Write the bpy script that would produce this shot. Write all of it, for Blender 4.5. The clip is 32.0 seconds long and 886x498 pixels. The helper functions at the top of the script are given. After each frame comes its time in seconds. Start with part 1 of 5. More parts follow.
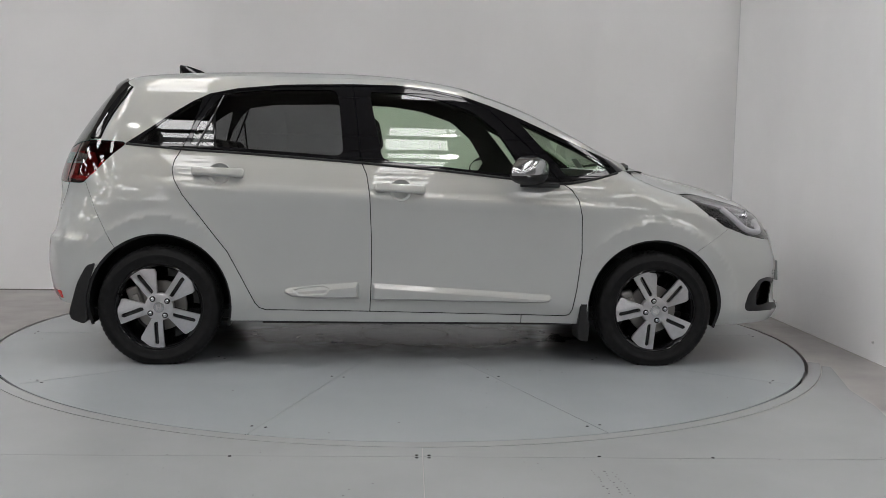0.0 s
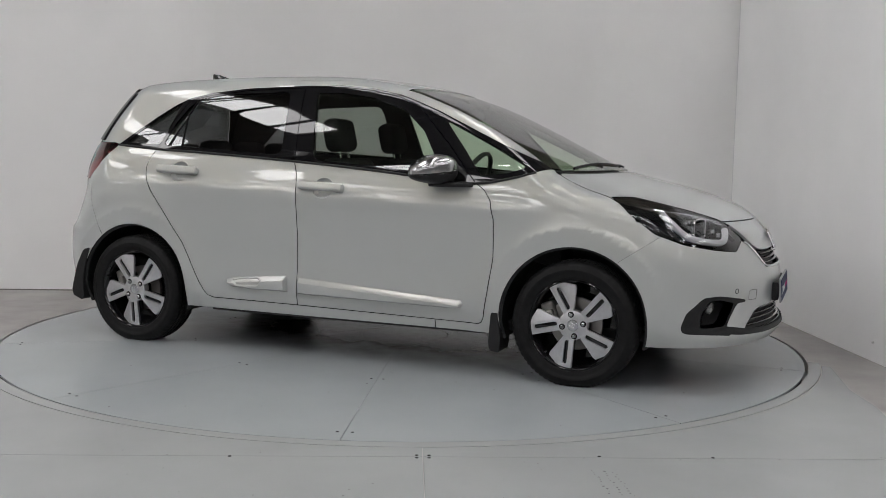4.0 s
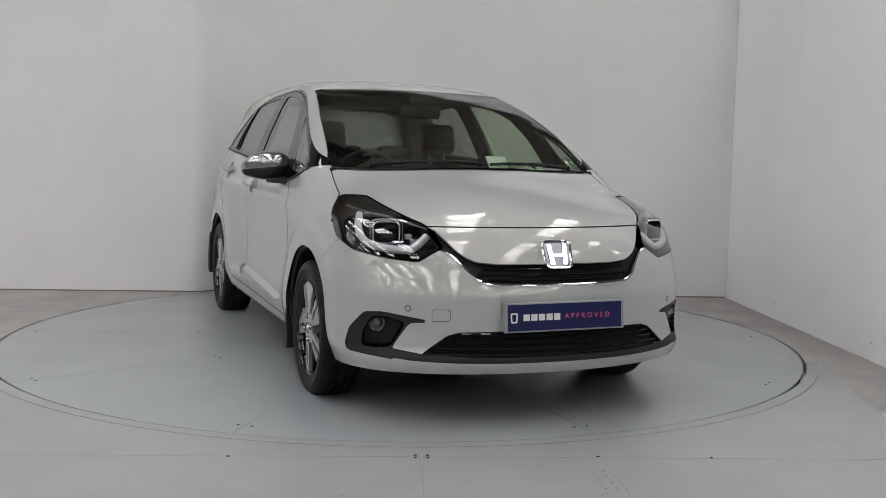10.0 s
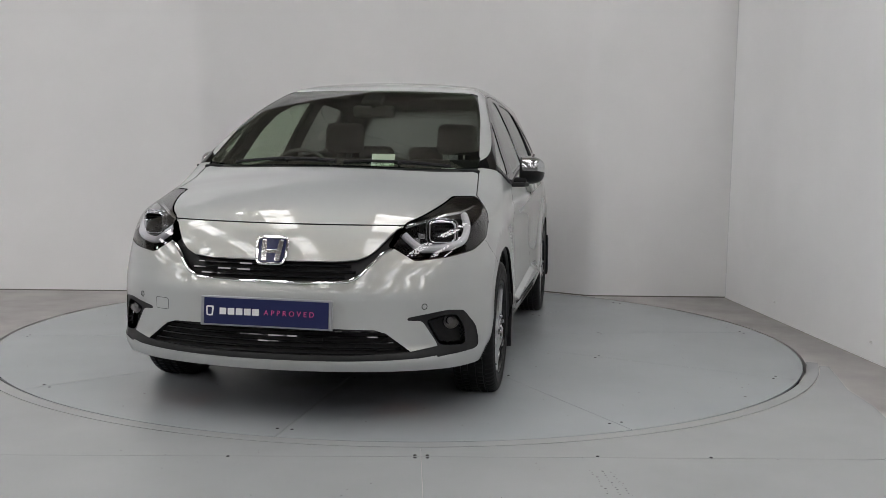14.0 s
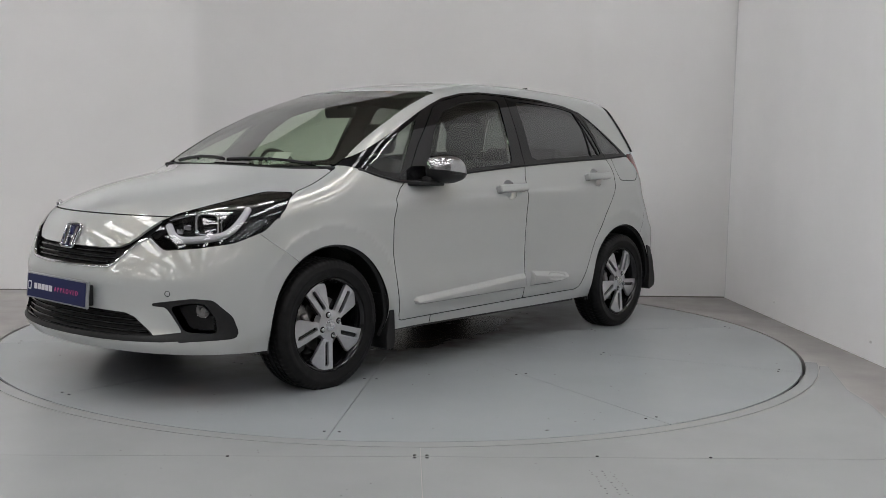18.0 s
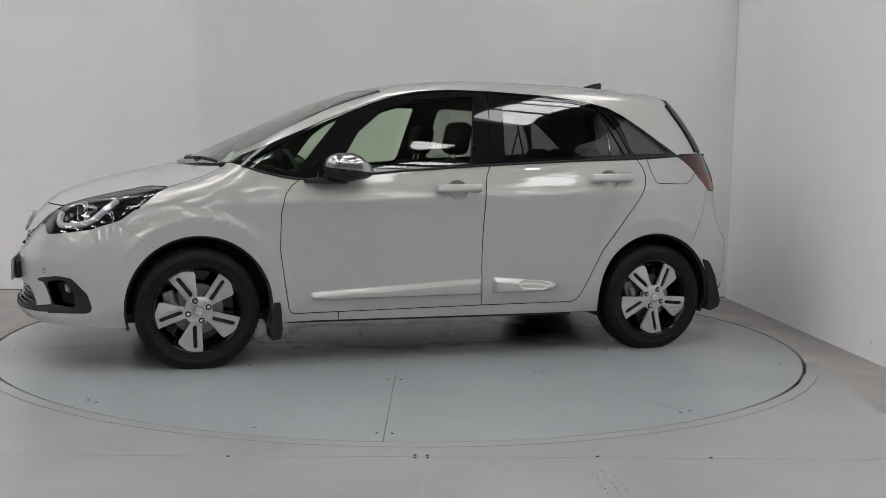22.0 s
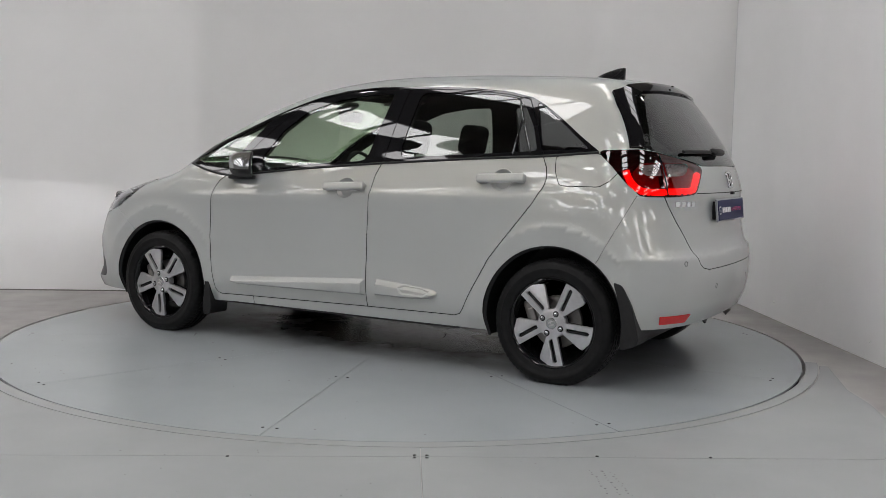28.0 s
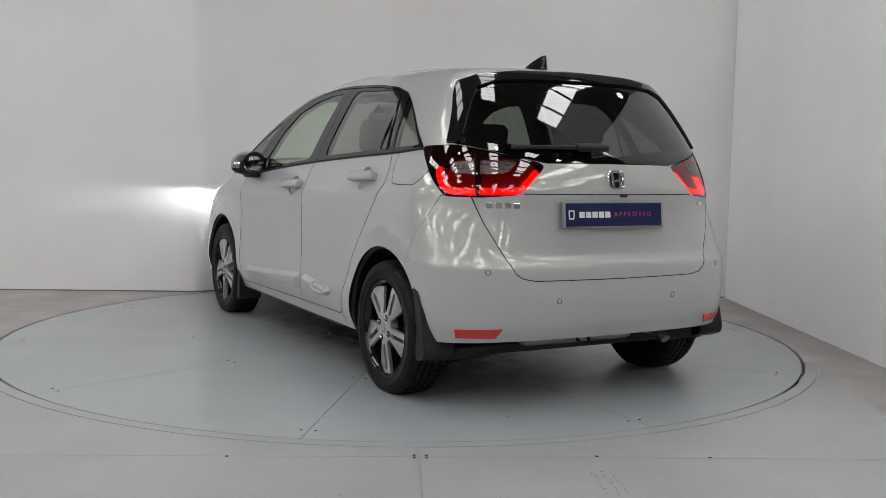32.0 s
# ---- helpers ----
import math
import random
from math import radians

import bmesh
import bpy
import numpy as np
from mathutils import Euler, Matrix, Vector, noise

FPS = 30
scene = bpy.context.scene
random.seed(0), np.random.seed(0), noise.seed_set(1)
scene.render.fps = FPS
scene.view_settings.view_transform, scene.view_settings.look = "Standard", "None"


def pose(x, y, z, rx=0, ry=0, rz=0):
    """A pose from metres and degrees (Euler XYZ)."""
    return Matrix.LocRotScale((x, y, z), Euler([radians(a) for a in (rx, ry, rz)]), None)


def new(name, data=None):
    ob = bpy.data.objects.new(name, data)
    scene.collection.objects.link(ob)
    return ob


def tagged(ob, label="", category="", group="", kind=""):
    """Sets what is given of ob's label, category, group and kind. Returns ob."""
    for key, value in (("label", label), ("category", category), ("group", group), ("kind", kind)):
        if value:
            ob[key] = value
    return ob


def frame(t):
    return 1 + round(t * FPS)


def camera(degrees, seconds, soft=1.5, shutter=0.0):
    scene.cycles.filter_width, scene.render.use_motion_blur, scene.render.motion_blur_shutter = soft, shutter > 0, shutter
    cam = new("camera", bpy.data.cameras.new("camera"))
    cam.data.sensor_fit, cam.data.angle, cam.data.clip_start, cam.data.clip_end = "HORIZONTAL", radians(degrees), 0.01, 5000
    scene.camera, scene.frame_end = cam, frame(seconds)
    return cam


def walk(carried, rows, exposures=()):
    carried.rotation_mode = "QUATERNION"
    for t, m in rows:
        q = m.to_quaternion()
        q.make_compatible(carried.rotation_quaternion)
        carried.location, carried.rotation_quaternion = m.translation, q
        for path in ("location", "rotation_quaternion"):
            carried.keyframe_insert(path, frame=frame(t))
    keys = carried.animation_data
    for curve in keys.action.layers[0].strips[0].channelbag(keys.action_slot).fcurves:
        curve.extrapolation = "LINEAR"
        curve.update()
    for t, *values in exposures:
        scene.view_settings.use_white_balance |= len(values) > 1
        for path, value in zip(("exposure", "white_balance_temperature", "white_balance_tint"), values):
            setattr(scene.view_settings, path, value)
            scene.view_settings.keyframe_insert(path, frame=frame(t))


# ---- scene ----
# ---- camera: stands on a tripod before the turntable, pans a hair ----
cam = camera(48.43, 32.0, soft=0.55)
EYE = (0.0, -6.0, 1.08)


def eye_pose(yaw):
    return pose(*EYE, 90 - 5.23, 0, yaw) @ pose(0, 0, 0, 0, 0, 1.16)


walk(cam, [(t, eye_pose(a)) for t, a in ((0, -2.14), (6, -2.14), (9, -2.20), (13, -2.24), (17, -2.24), (20, -2.33), (22, -2.24), (23.5, -2.32), (25.5, -2.25), (28, -2.27), (30, -2.32), (32, -2.29))])
# turn of the table (degrees) at the given seconds; the car faces +x at 0
TURN = [(0, 2.8), (0.5, 1.22), (1, -1.24), (1.5, -4.24), (2, -8.03), (2.5, -12.22), (4.5, -27.87), (5, -31.81), (6, -39.67), (7, -47.6), (8, -55.16), (9, -62.99), (10, -70.6), (11, -78.42), (12, -86.17), (13, -93.95), (14, -102.16), (14.5, -106.07), (16.5, -121.25), (17, -125.18), (18, -133.14), (19, -140.95), (20, -148.95), (21, -156.12), (22, -163.75), (23, -171.92), (24, -180.02), (25, -187.61), (25.5, -191.54), (27.5, -207.74), (28, -211.72), (29, -219.63), (30, -227.75), (31, -235.4), (32, -243.55)]
CAR_X, CAR_Y = -0.032, -0.087

# ---- world and lights ----
world = bpy.data.worlds.new("hall_world")
scene.world = world
world.use_nodes = True
world.node_tree.nodes["Background"].inputs[0].default_value = (0.5, 0.5, 0.5, 1)
world.node_tree.nodes["Background"].inputs[1].default_value = 0.05
scene.view_settings.exposure = 0.0
# ---- materials ----
def material(name):
    m = bpy.data.materials.new(name)
    m.use_nodes = True
    nt = m.node_tree
    return m, nt, nt.nodes["Principled BSDF"], nt.nodes["Material Output"]


def mottle(nt, scale, a, b, detail=4.0, rough=0.55, coords="Object", low=0.3, high=0.7):
    """A noise that runs from colour a to colour b; returns the colour ramp node."""
    tc = nt.nodes.new("ShaderNodeTexCoord")
    n = nt.nodes.new("ShaderNodeTexNoise")
    n.inputs["Scale"].default_value, n.inputs["Detail"].default_value, n.inputs["Roughness"].default_value = scale, detail, rough
    nt.links.new(tc.outputs[coords], n.inputs["Vector"])
    r = nt.nodes.new("ShaderNodeValToRGB")
    r.color_ramp.elements[0].position, r.color_ramp.elements[1].position = low, high
    r.color_ramp.elements[0].color, r.color_ramp.elements[1].color = (*a, 1), (*b, 1)
    nt.links.new(n.outputs["Fac"], r.inputs["Fac"])
    return r


def bump(nt, bsdf, scale, strength, distance=0.002, detail=3.0):
    tc = nt.nodes.new("ShaderNodeTexCoord")
    n = nt.nodes.new("ShaderNodeTexNoise")
    n.inputs["Scale"].default_value, n.inputs["Detail"].default_value = scale, detail
    nt.links.new(tc.outputs["Object"], n.inputs["Vector"])
    b = nt.nodes.new("ShaderNodeBump")
    b.inputs["Strength"].default_value, b.inputs["Distance"].default_value = strength, distance
    nt.links.new(n.outputs["Fac"], b.inputs["Height"])
    nt.links.new(b.outputs["Normal"], bsdf.inputs["Normal"])


def plain(name, col, rough=0.5, metal=0.0, coat=0.0, vary=0.0, scale=8.0, bumps=None, spec=0.5):
    m, nt, p, out = material(name)
    p.inputs["Base Color"].default_value = (*col, 1)
    p.inputs["Roughness"].default_value, p.inputs["Metallic"].default_value = rough, metal
    p.inputs["Coat Weight"].default_value, p.inputs["Coat Roughness"].default_value = coat, 0.02
    p.inputs["Coat IOR"].default_value = 1.6
    p.inputs["Specular IOR Level"].default_value = spec
    if vary:
        r = mottle(nt, scale, [c * (1 - vary) for c in col], [min(1, c * (1 + vary)) for c in col])
        nt.links.new(r.outputs["Color"], p.inputs["Base Color"])
    if bumps:
        bump(nt, p, *bumps)
    return m


def glow(name, col, strength):
    m, nt, p, out = material(name)
    e = nt.nodes.new("ShaderNodeEmission")
    e.inputs["Color"].default_value, e.inputs["Strength"].default_value = (*col, 1), strength
    nt.links.new(e.outputs[0], out.inputs["Surface"])
    return m


def pane(name, tint, face=0.08, rough=0.0):
    """Thin glass: tinted see-through with a mirror coat that grows towards grazing angles."""
    m, nt, p, out = material(name)
    t, g, mix, lw, power, scale = (nt.nodes.new(k) for k in ("ShaderNodeBsdfTransparent", "ShaderNodeBsdfGlossy", "ShaderNodeMixShader", "ShaderNodeLayerWeight", "ShaderNodeMath", "ShaderNodeMath"))
    t.inputs["Color"].default_value = (*tint, 1)
    g.inputs["Roughness"].default_value = rough
    lw.inputs["Blend"].default_value = 0.5
    power.operation, scale.operation = "POWER", "MULTIPLY_ADD"
    power.inputs[1].default_value, scale.inputs[1].default_value, scale.inputs[2].default_value = 3.1, 1 - face, face
    nt.links.new(lw.outputs["Facing"], power.inputs[0])
    nt.links.new(power.outputs[0], scale.inputs[0])
    nt.links.new(scale.outputs[0], mix.inputs[0])
    nt.links.new(t.outputs[0], mix.inputs[1])
    nt.links.new(g.outputs[0], mix.inputs[2])
    nt.links.new(mix.outputs[0], out.inputs["Surface"])
    return m


PAINT = plain("pearl_white_paint", (0.408, 0.434, 0.446), 0.40, 0.0, 1.0, 0.012, 3.0, spec=1.0)
PAINT.node_tree.nodes["Principled BSDF"].inputs["Specular Tint"].default_value = (1.0, 0.79, 0.38, 1)
BLACK_GLOSS = plain("black_gloss_trim", (0.008, 0.008, 0.009), 0.03, 0, 0, spec=0.45)
BLACK = plain("black_plastic", (0.014, 0.014, 0.0145), 0.48, 0, 0, 0.15, 40, (300, 0.2, 0.001), spec=0.3)
DARK = plain("dark_cavity", (0.008, 0.008, 0.008), 0.8, spec=0.1)
RUBBER = plain("tyre_rubber", (0.009, 0.009, 0.0093), 0.5, 0, 0, 0.3, 30, (200, 0.25, 0.001), spec=0.17)
SILVER = plain("machined_alloy", (0.56, 0.56, 0.575), 0.34, 0.85, 0.3, 0.05, 60)
CHROME = plain("chrome", (0.82, 0.82, 0.83), 0.08, 1.0)
SATIN = plain("satin_chrome", (0.50, 0.51, 0.52), 0.26, 1.0)
CLOTH = plain("seat_cloth", (0.014, 0.0145, 0.016), 0.9, 0, 0, 0.3, 120, (400, 0.4, 0.001), spec=0.08)
TRIM_IN = plain("cabin_trim", (0.016, 0.0165, 0.0175), 0.7, 0, 0, 0.2, 50, spec=0.12)
LINER = plain("headlining", (0.11, 0.105, 0.10), 0.9, 0, 0, 0.1, 60)
GLASS = pane("green_glass", (0.80, 0.905, 0.775))
GLASS_DARK = pane("privacy_glass", (0.42, 0.43, 0.43))
GLASS_REAR = pane("privacy_rear_glass", (0.25, 0.265, 0.265))
GLASS_CLEAR = pane("clear_lens", (0.93, 0.93, 0.94))
LENS_RED = pane("dark_red_lens", (0.62, 0.02, 0.02))
LENS_SMOKE = pane("smoked_lens", (0.72, 0.70, 0.69))
RED_PLASTIC = plain("red_reflector", (0.60, 0.012, 0.015), 0.2, 0, 0.5)
RED_GUIDE = plain("red_light_guide", (0.65, 0.02, 0.02), 0.25)
RED_DEEP = plain("deep_red_reflector", (0.20, 0.006, 0.008), 0.3, 0, 0, 0.3, 90, (150, 0.5, 0.003))
RED_GLOW = glow("lit_tail_guide", (1.0, 0.05, 0.04), 2.6)
AMBER_GLOW = glow("lit_indicator", (1.0, 0.17, 0.004), 4.0)
AMBER_CORE = glow("lit_indicator_core", (1.0, 0.42, 0.06), 14.0)
GUIDE = plain("white_light_guide", (0.62, 0.62, 0.64), 0.35, 0, 0.3)
NAVY = plain("navy_plate", (0.015, 0.020, 0.075), 0.5, 0, 0, spec=0.2)
PLATE_EDGE = plain("grey_plate_frame", (0.35, 0.36, 0.37), 0.3, 0.4)
INK_WHITE = plain("white_print", (0.75, 0.75, 0.75), 0.5)
INK_PINK = plain("pink_print", (0.55, 0.06, 0.22), 0.5)
DISC = plain("brake_steel", (0.25, 0.24, 0.23), 0.4, 0.8)
BEAM = glow("low_beam", (0.97, 0.98, 1.0), 120000.0)
LENS_GREY = plain("lens_reflector", (0.60, 0.58, 0.57), 0.25, 0.6, 0, 0.35, 70, (120, 0.6, 0.004))
CAP = plain("satin_mirror_cap", (0.50, 0.505, 0.51), 0.20, 1.0, 0, 0.04, 90)
# ---- helpers for meshes ----
def mesh_of(name, verts, faces, mat=None, smooth=False):
    me = bpy.data.meshes.new(name)
    me.from_pydata([tuple(map(float, v)) for v in verts], [], [tuple(map(int, f)) for f in faces])
    me.update()
    if mat:
        me.materials.append(mat)
    if smooth:
        me.polygons.foreach_set("use_smooth", [True] * len(me.polygons))
    return me


def part(name, bm, mat, parent=None, label="", smooth=False):
    """Links a bmesh as one mesh object under its parent."""
    me = bpy.data.meshes.new(name)
    bmesh.ops.recalc_face_normals(bm, faces=bm.faces)
    bm.to_mesh(me)
    bm.free()
    me.materials.append(mat)
    if smooth:
        me.polygons.foreach_set("use_smooth", [True] * len(me.polygons))
        me.set_sharp_from_angle(angle=radians(35))
    ob = new(name, me)
    ob.parent = parent
    if label:
        ob["label"] = label
    return ob


def box(sx, sy, sz, m=None, bevel=0.0, segments=2):
    bm = bmesh.new()
    bmesh.ops.create_cube(bm, size=1)
    bmesh.ops.scale(bm, vec=(sx, sy, sz), verts=bm.verts)
    if bevel:
        bmesh.ops.bevel(bm, geom=bm.edges[:], offset=bevel, segments=segments, affect="EDGES", profile=0.5)
    if m is not None:
        bmesh.ops.transform(bm, matrix=m, verts=bm.verts)
    return bm


def merge(*bms):
    """Joins bmeshes that make up one part."""
    out = bmesh.new()
    for b in bms:
        me = bpy.data.meshes.new("joined")
        b.to_mesh(me)
        b.free()
        out.from_mesh(me)
        bpy.data.meshes.remove(me)
    return out


def lathe(profile, steps=48, axis="y", m=None):
    """Turns (radius, along) pairs round an axis."""
    bm = bmesh.new()
    rings = []
    for r, h in profile:
        ring = []
        for i in range(steps):
            a = 2 * math.pi * i / steps
            c, s = r * math.cos(a), r * math.sin(a)
            ring.append(bm.verts.new({"y": (c, h, s), "z": (c, s, h), "x": (h, c, s)}[axis]))
        rings.append(ring)
    for a, b in zip(rings, rings[1:]):
        for i in range(steps):
            j = (i + 1) % steps
            bm.faces.new((a[i], a[j], b[j], b[i]))
    if m is not None:
        bmesh.ops.transform(bm, matrix=m, verts=bm.verts)
    return bm


def prism(outline, depth, m=None, bevel=0.0):
    """A flat outline (u, v) pulled out along the third axis; m turns it into place."""
    bm = bmesh.new()
    vs = [bm.verts.new((u, v, 0)) for u, v in outline]
    f = bm.faces.new(vs)
    r = bmesh.ops.extrude_face_region(bm, geom=[f])
    bmesh.ops.translate(bm, vec=(0, 0, depth), verts=[g for g in r["geom"] if isinstance(g, bmesh.types.BMVert)])
    if bevel:
        bmesh.ops.bevel(bm, geom=bm.edges[:], offset=bevel, segments=2, affect="EDGES", profile=0.5)
    if m is not None:
        bmesh.ops.transform(bm, matrix=m, verts=bm.verts)
    return bm


def tube(points, radius, steps=8):
    """A round bar along a line of points."""
    bm = bmesh.new()
    pts = [Vector(p) for p in points]
    rings = []
    for i, p in enumerate(pts):
        d = (pts[min(i + 1, len(pts) - 1)] - pts[max(i - 1, 0)]).normalized()
        u = d.orthogonal().normalized() if not rings else (last - d * last.dot(d)).normalized()
        last = u
        w = d.cross(u)
        rings.append([bm.verts.new(p + radius * (math.cos(a) * u + math.sin(a) * w)) for a in (2 * math.pi * k / steps for k in range(steps))])
    for a, b in zip(rings, rings[1:]):
        for k in range(steps):
            bm.faces.new((a[k], a[(k + 1) % steps], b[(k + 1) % steps], b[k]))
    bm.faces.new(rings[0][::-1])
    bm.faces.new(rings[-1])
    return bm


# ---- the hall ----
R_TABLE, H_ROOM, H_WALL = 2.325, 5.2, 2.95
# back wall colour lowered, east wall raised, in place of uneven light
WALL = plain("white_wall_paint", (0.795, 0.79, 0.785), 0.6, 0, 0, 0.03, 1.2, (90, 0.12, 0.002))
WALL_R_LIT = plain("white_wall_boards_lit", (0.92, 0.92, 0.92), 0.6, 0, 0, 0.025, 1.5, (60, 0.12, 0.002))


FLOOR = plain("painted_steel_floor", (0.318, 0.325, 0.330), 0.27, 0, 0, 0.06, 1.3)


def grime_and_shade_deck():
    """The floor paint of the table, with brown grime and painted-in car shade where cars stand."""
    m = plain("painted_turntable_deck", (0.322, 0.342, 0.357), 0.26, 0, 0, 0.045, 1.3)
    nt = m.node_tree
    p = nt.nodes["Principled BSDF"]
    paint = p.inputs["Base Color"].links[0].from_socket
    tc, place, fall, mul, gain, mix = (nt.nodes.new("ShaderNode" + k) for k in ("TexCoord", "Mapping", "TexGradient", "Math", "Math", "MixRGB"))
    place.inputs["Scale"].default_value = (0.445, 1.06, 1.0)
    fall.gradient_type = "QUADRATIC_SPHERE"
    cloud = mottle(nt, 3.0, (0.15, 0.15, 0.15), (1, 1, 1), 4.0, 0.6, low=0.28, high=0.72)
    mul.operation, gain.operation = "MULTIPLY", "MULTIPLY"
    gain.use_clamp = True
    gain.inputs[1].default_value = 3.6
    # darker than the grime itself, to carry the shade under the car
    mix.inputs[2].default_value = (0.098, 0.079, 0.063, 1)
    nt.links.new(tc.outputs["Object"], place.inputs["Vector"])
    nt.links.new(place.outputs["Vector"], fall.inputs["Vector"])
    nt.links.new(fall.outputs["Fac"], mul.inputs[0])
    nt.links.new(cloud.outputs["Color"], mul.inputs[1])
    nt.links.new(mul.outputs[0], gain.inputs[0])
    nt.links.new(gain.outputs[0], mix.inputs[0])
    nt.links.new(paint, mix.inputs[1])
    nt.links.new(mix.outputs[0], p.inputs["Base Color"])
    return m


DECK = grime_and_shade_deck()
CONCRETE = plain("bare_concrete", (0.33, 0.315, 0.305), 0.75, 0, 0, 0.15, 3.0, (60, 0.3, 0.003))
HALL_WALL = plain("hall_wall_paint", (0.24, 0.24, 0.235), 0.7, 0, 0, 0.15, 0.6)
CEIL = plain("roof_sheet", (0.15, 0.14, 0.13), 0.7, 0, 0, 0.1, 2.0)
LINED = plain("lined_roof_sheet", (0.66, 0.62, 0.55), 0.7, 0, 0, 0.08, 1.0)

# floor: one sheet with a round hole for the table
bm = bmesh.new()
n = 180
inner = [bm.verts.new(((R_TABLE + 0.008) * math.cos(2 * math.pi * i / n), (R_TABLE + 0.008) * math.sin(2 * math.pi * i / n), 0)) for i in range(n)]
ring = [bm.verts.new((30 * math.cos(2 * math.pi * i / n), 30 * math.sin(2 * math.pi * i / n), 0)) for i in range(n)]
deep = [bm.verts.new((v.co.x, v.co.y, -0.06)) for v in inner]
for i in range(n):
    j = (i + 1) % n
    bm.faces.new((inner[i], inner[j], ring[j], ring[i]))
    bm.faces.new((deep[i], deep[j], inner[j], inner[i]))
bm.faces.new(deep)
floor = tagged(part("floor", bm, CONCRETE), "grey concrete hall floor with a round pit", "floor", kind="structure")


def slab(name, x0, x1, y0, y1, z0, z1, mat):
    return part(name, box(x1 - x0, y1 - y0, z1 - z0, pose((x0 + x1) / 2, (y0 + y1) / 2, (z0 + z1) / 2)), mat)


def back_wall_line():
    """Plan of the back wall: straight, with a shallow round niche where the table turns."""
    def wall_y(x):
        return 1.787 + 0.0295 * x
    pts = []
    for i in range(161):
        x = -9.0 + i * (2.615 + 9.0) / 160
        arc = math.sqrt(max(0, (R_TABLE + 0.03) ** 2 - x * x)) if abs(x) < R_TABLE else 0
        a, b = wall_y(x), arc
        k = 0.05
        pts.append((x, max(a, b) + max(0, k - abs(a - b)) ** 2 / (4 * k)))
    return pts


line = back_wall_line()
bm = bmesh.new()
lo = [bm.verts.new((x, y, 0)) for x, y in line]
hi = [bm.verts.new((x, y, H_WALL)) for x, y in line]
blo = [bm.verts.new((x, 2.75, 0)) for x, y in line]
bhi = [bm.verts.new((x, 2.75, H_WALL)) for x, y in line]
for i in range(len(line) - 1):
    bm.faces.new((lo[i], lo[i + 1], hi[i + 1], hi[i]))
    bm.faces.new((blo[i + 1], blo[i], bhi[i], bhi[i + 1]))
    bm.faces.new((hi[i], hi[i + 1], bhi[i + 1], bhi[i]))
tagged(part("wall_north", bm, WALL, smooth=True), "white painted wall with a shallow round niche", "wall", kind="structure")
# dark strip drawn in for the shadow gap at the wall foot
bm = bmesh.new()
foot = [[bm.verts.new((x, y - d, z)) for x, y in line] for d, z in ((0.0, 0.009), (0.003, 0.009), (0.003, 0.0))]
for lower, upper in zip(foot, foot[1:]):
    for i in range(len(line) - 1):
        bm.faces.new((lower[i], lower[i + 1], upper[i + 1], upper[i]))
tagged(part("baseboard", bm, plain("wall_foot_shade", (0.16, 0.15, 0.14), 0.8)), "thin dark strip painted in as the shadow gap along the wall foot", "baseboard", kind="structure")
tagged(slab("wall_east", 2.615, 2.80, -1.9, 2.75, 0, H_WALL, WALL_R_LIT), "white painted board wall", "wall", kind="structure")
# the wide hall round the booth: walls, and a roof with cross beams
HX0, HX1, HY0, HY1 = -16.0, 12.0, -22.0, 10.0
for name, x0, x1, y0, y1 in (("wall_west", HX0 - 0.2, HX0, HY0, HY1), ("wall_south", HX0, HX1, HY0 - 0.2, HY0), ("wall_far_east", HX1, HX1 + 0.2, HY0, HY1), ("wall_far_north", HX0, HX1, HY1, HY1 + 0.2)):
    tagged(slab(name, x0, x1, y0, y1, 0, H_ROOM, HALL_WALL), "grey painted hall wall", "wall", kind="structure")
roof = [box(HX1 - HX0 + 0.4, HY1 - HY0 + 0.4, 0.2, pose((HX0 + HX1) / 2, (HY0 + HY1) / 2, H_ROOM + 0.1))]
for k in range(17):
    roof.append(box(HX1 - HX0, 0.10, 0.16, pose((HX0 + HX1) / 2, HY0 + 1 + 1.85 * k, H_ROOM - 0.08)))
tagged(part("ceiling", merge(*roof), CEIL), "brown-grey sheet roof on cross beams", "ceiling", kind="structure")

lining = [box(HX1 - HX0, HY1 - 0.9, 0.03, pose((HX0 + HX1) / 2, (HY1 + 0.9) / 2, H_ROOM - 0.20))]
for k in range(6):
    lining.append(box(HX1 - HX0, 0.05, 0.04, pose((HX0 + HX1) / 2, 1.3 + 1.5 * k, H_ROOM - 0.23)))
tagged(part("ceiling_lining", merge(*lining), LINED), "pale lined roof sheets behind the booth wall", "ceiling", kind="structure")

# rooflights: long bright strips crossed by purlins
LIGHT = glow("rooflight_glow", (1.0, 0.985, 0.993), 8.0)
FRAME = plain("purlin_steel", (0.05, 0.05, 0.05), 0.6)


def rooflight(x0, x1, y0, y1):
    root = new("rooflight")
    cx, cy = (x0 + x1) / 2, (y0 + y1) / 2
    root.matrix_basis = pose(cx, cy, H_ROOM)
    part("panel", box(x1 - x0, y1 - y0, 0.02, pose(0, 0, -0.02)), LIGHT, root, "bright translucent sheet")
    k = max(1, round((y1 - y0) / (0.55 if abs(cx) < 5 else 1.0)))
    for i in range(k + 1):
        part("purlin", box(x1 - x0 + 0.1, 0.07, 0.08, pose(0, y0 - cy + (y1 - y0) * i / k, -0.05)), FRAME, root)
    return tagged(root, "bright rooflight strip crossed by dark purlins", "rooflight", "rooflights in the roof")


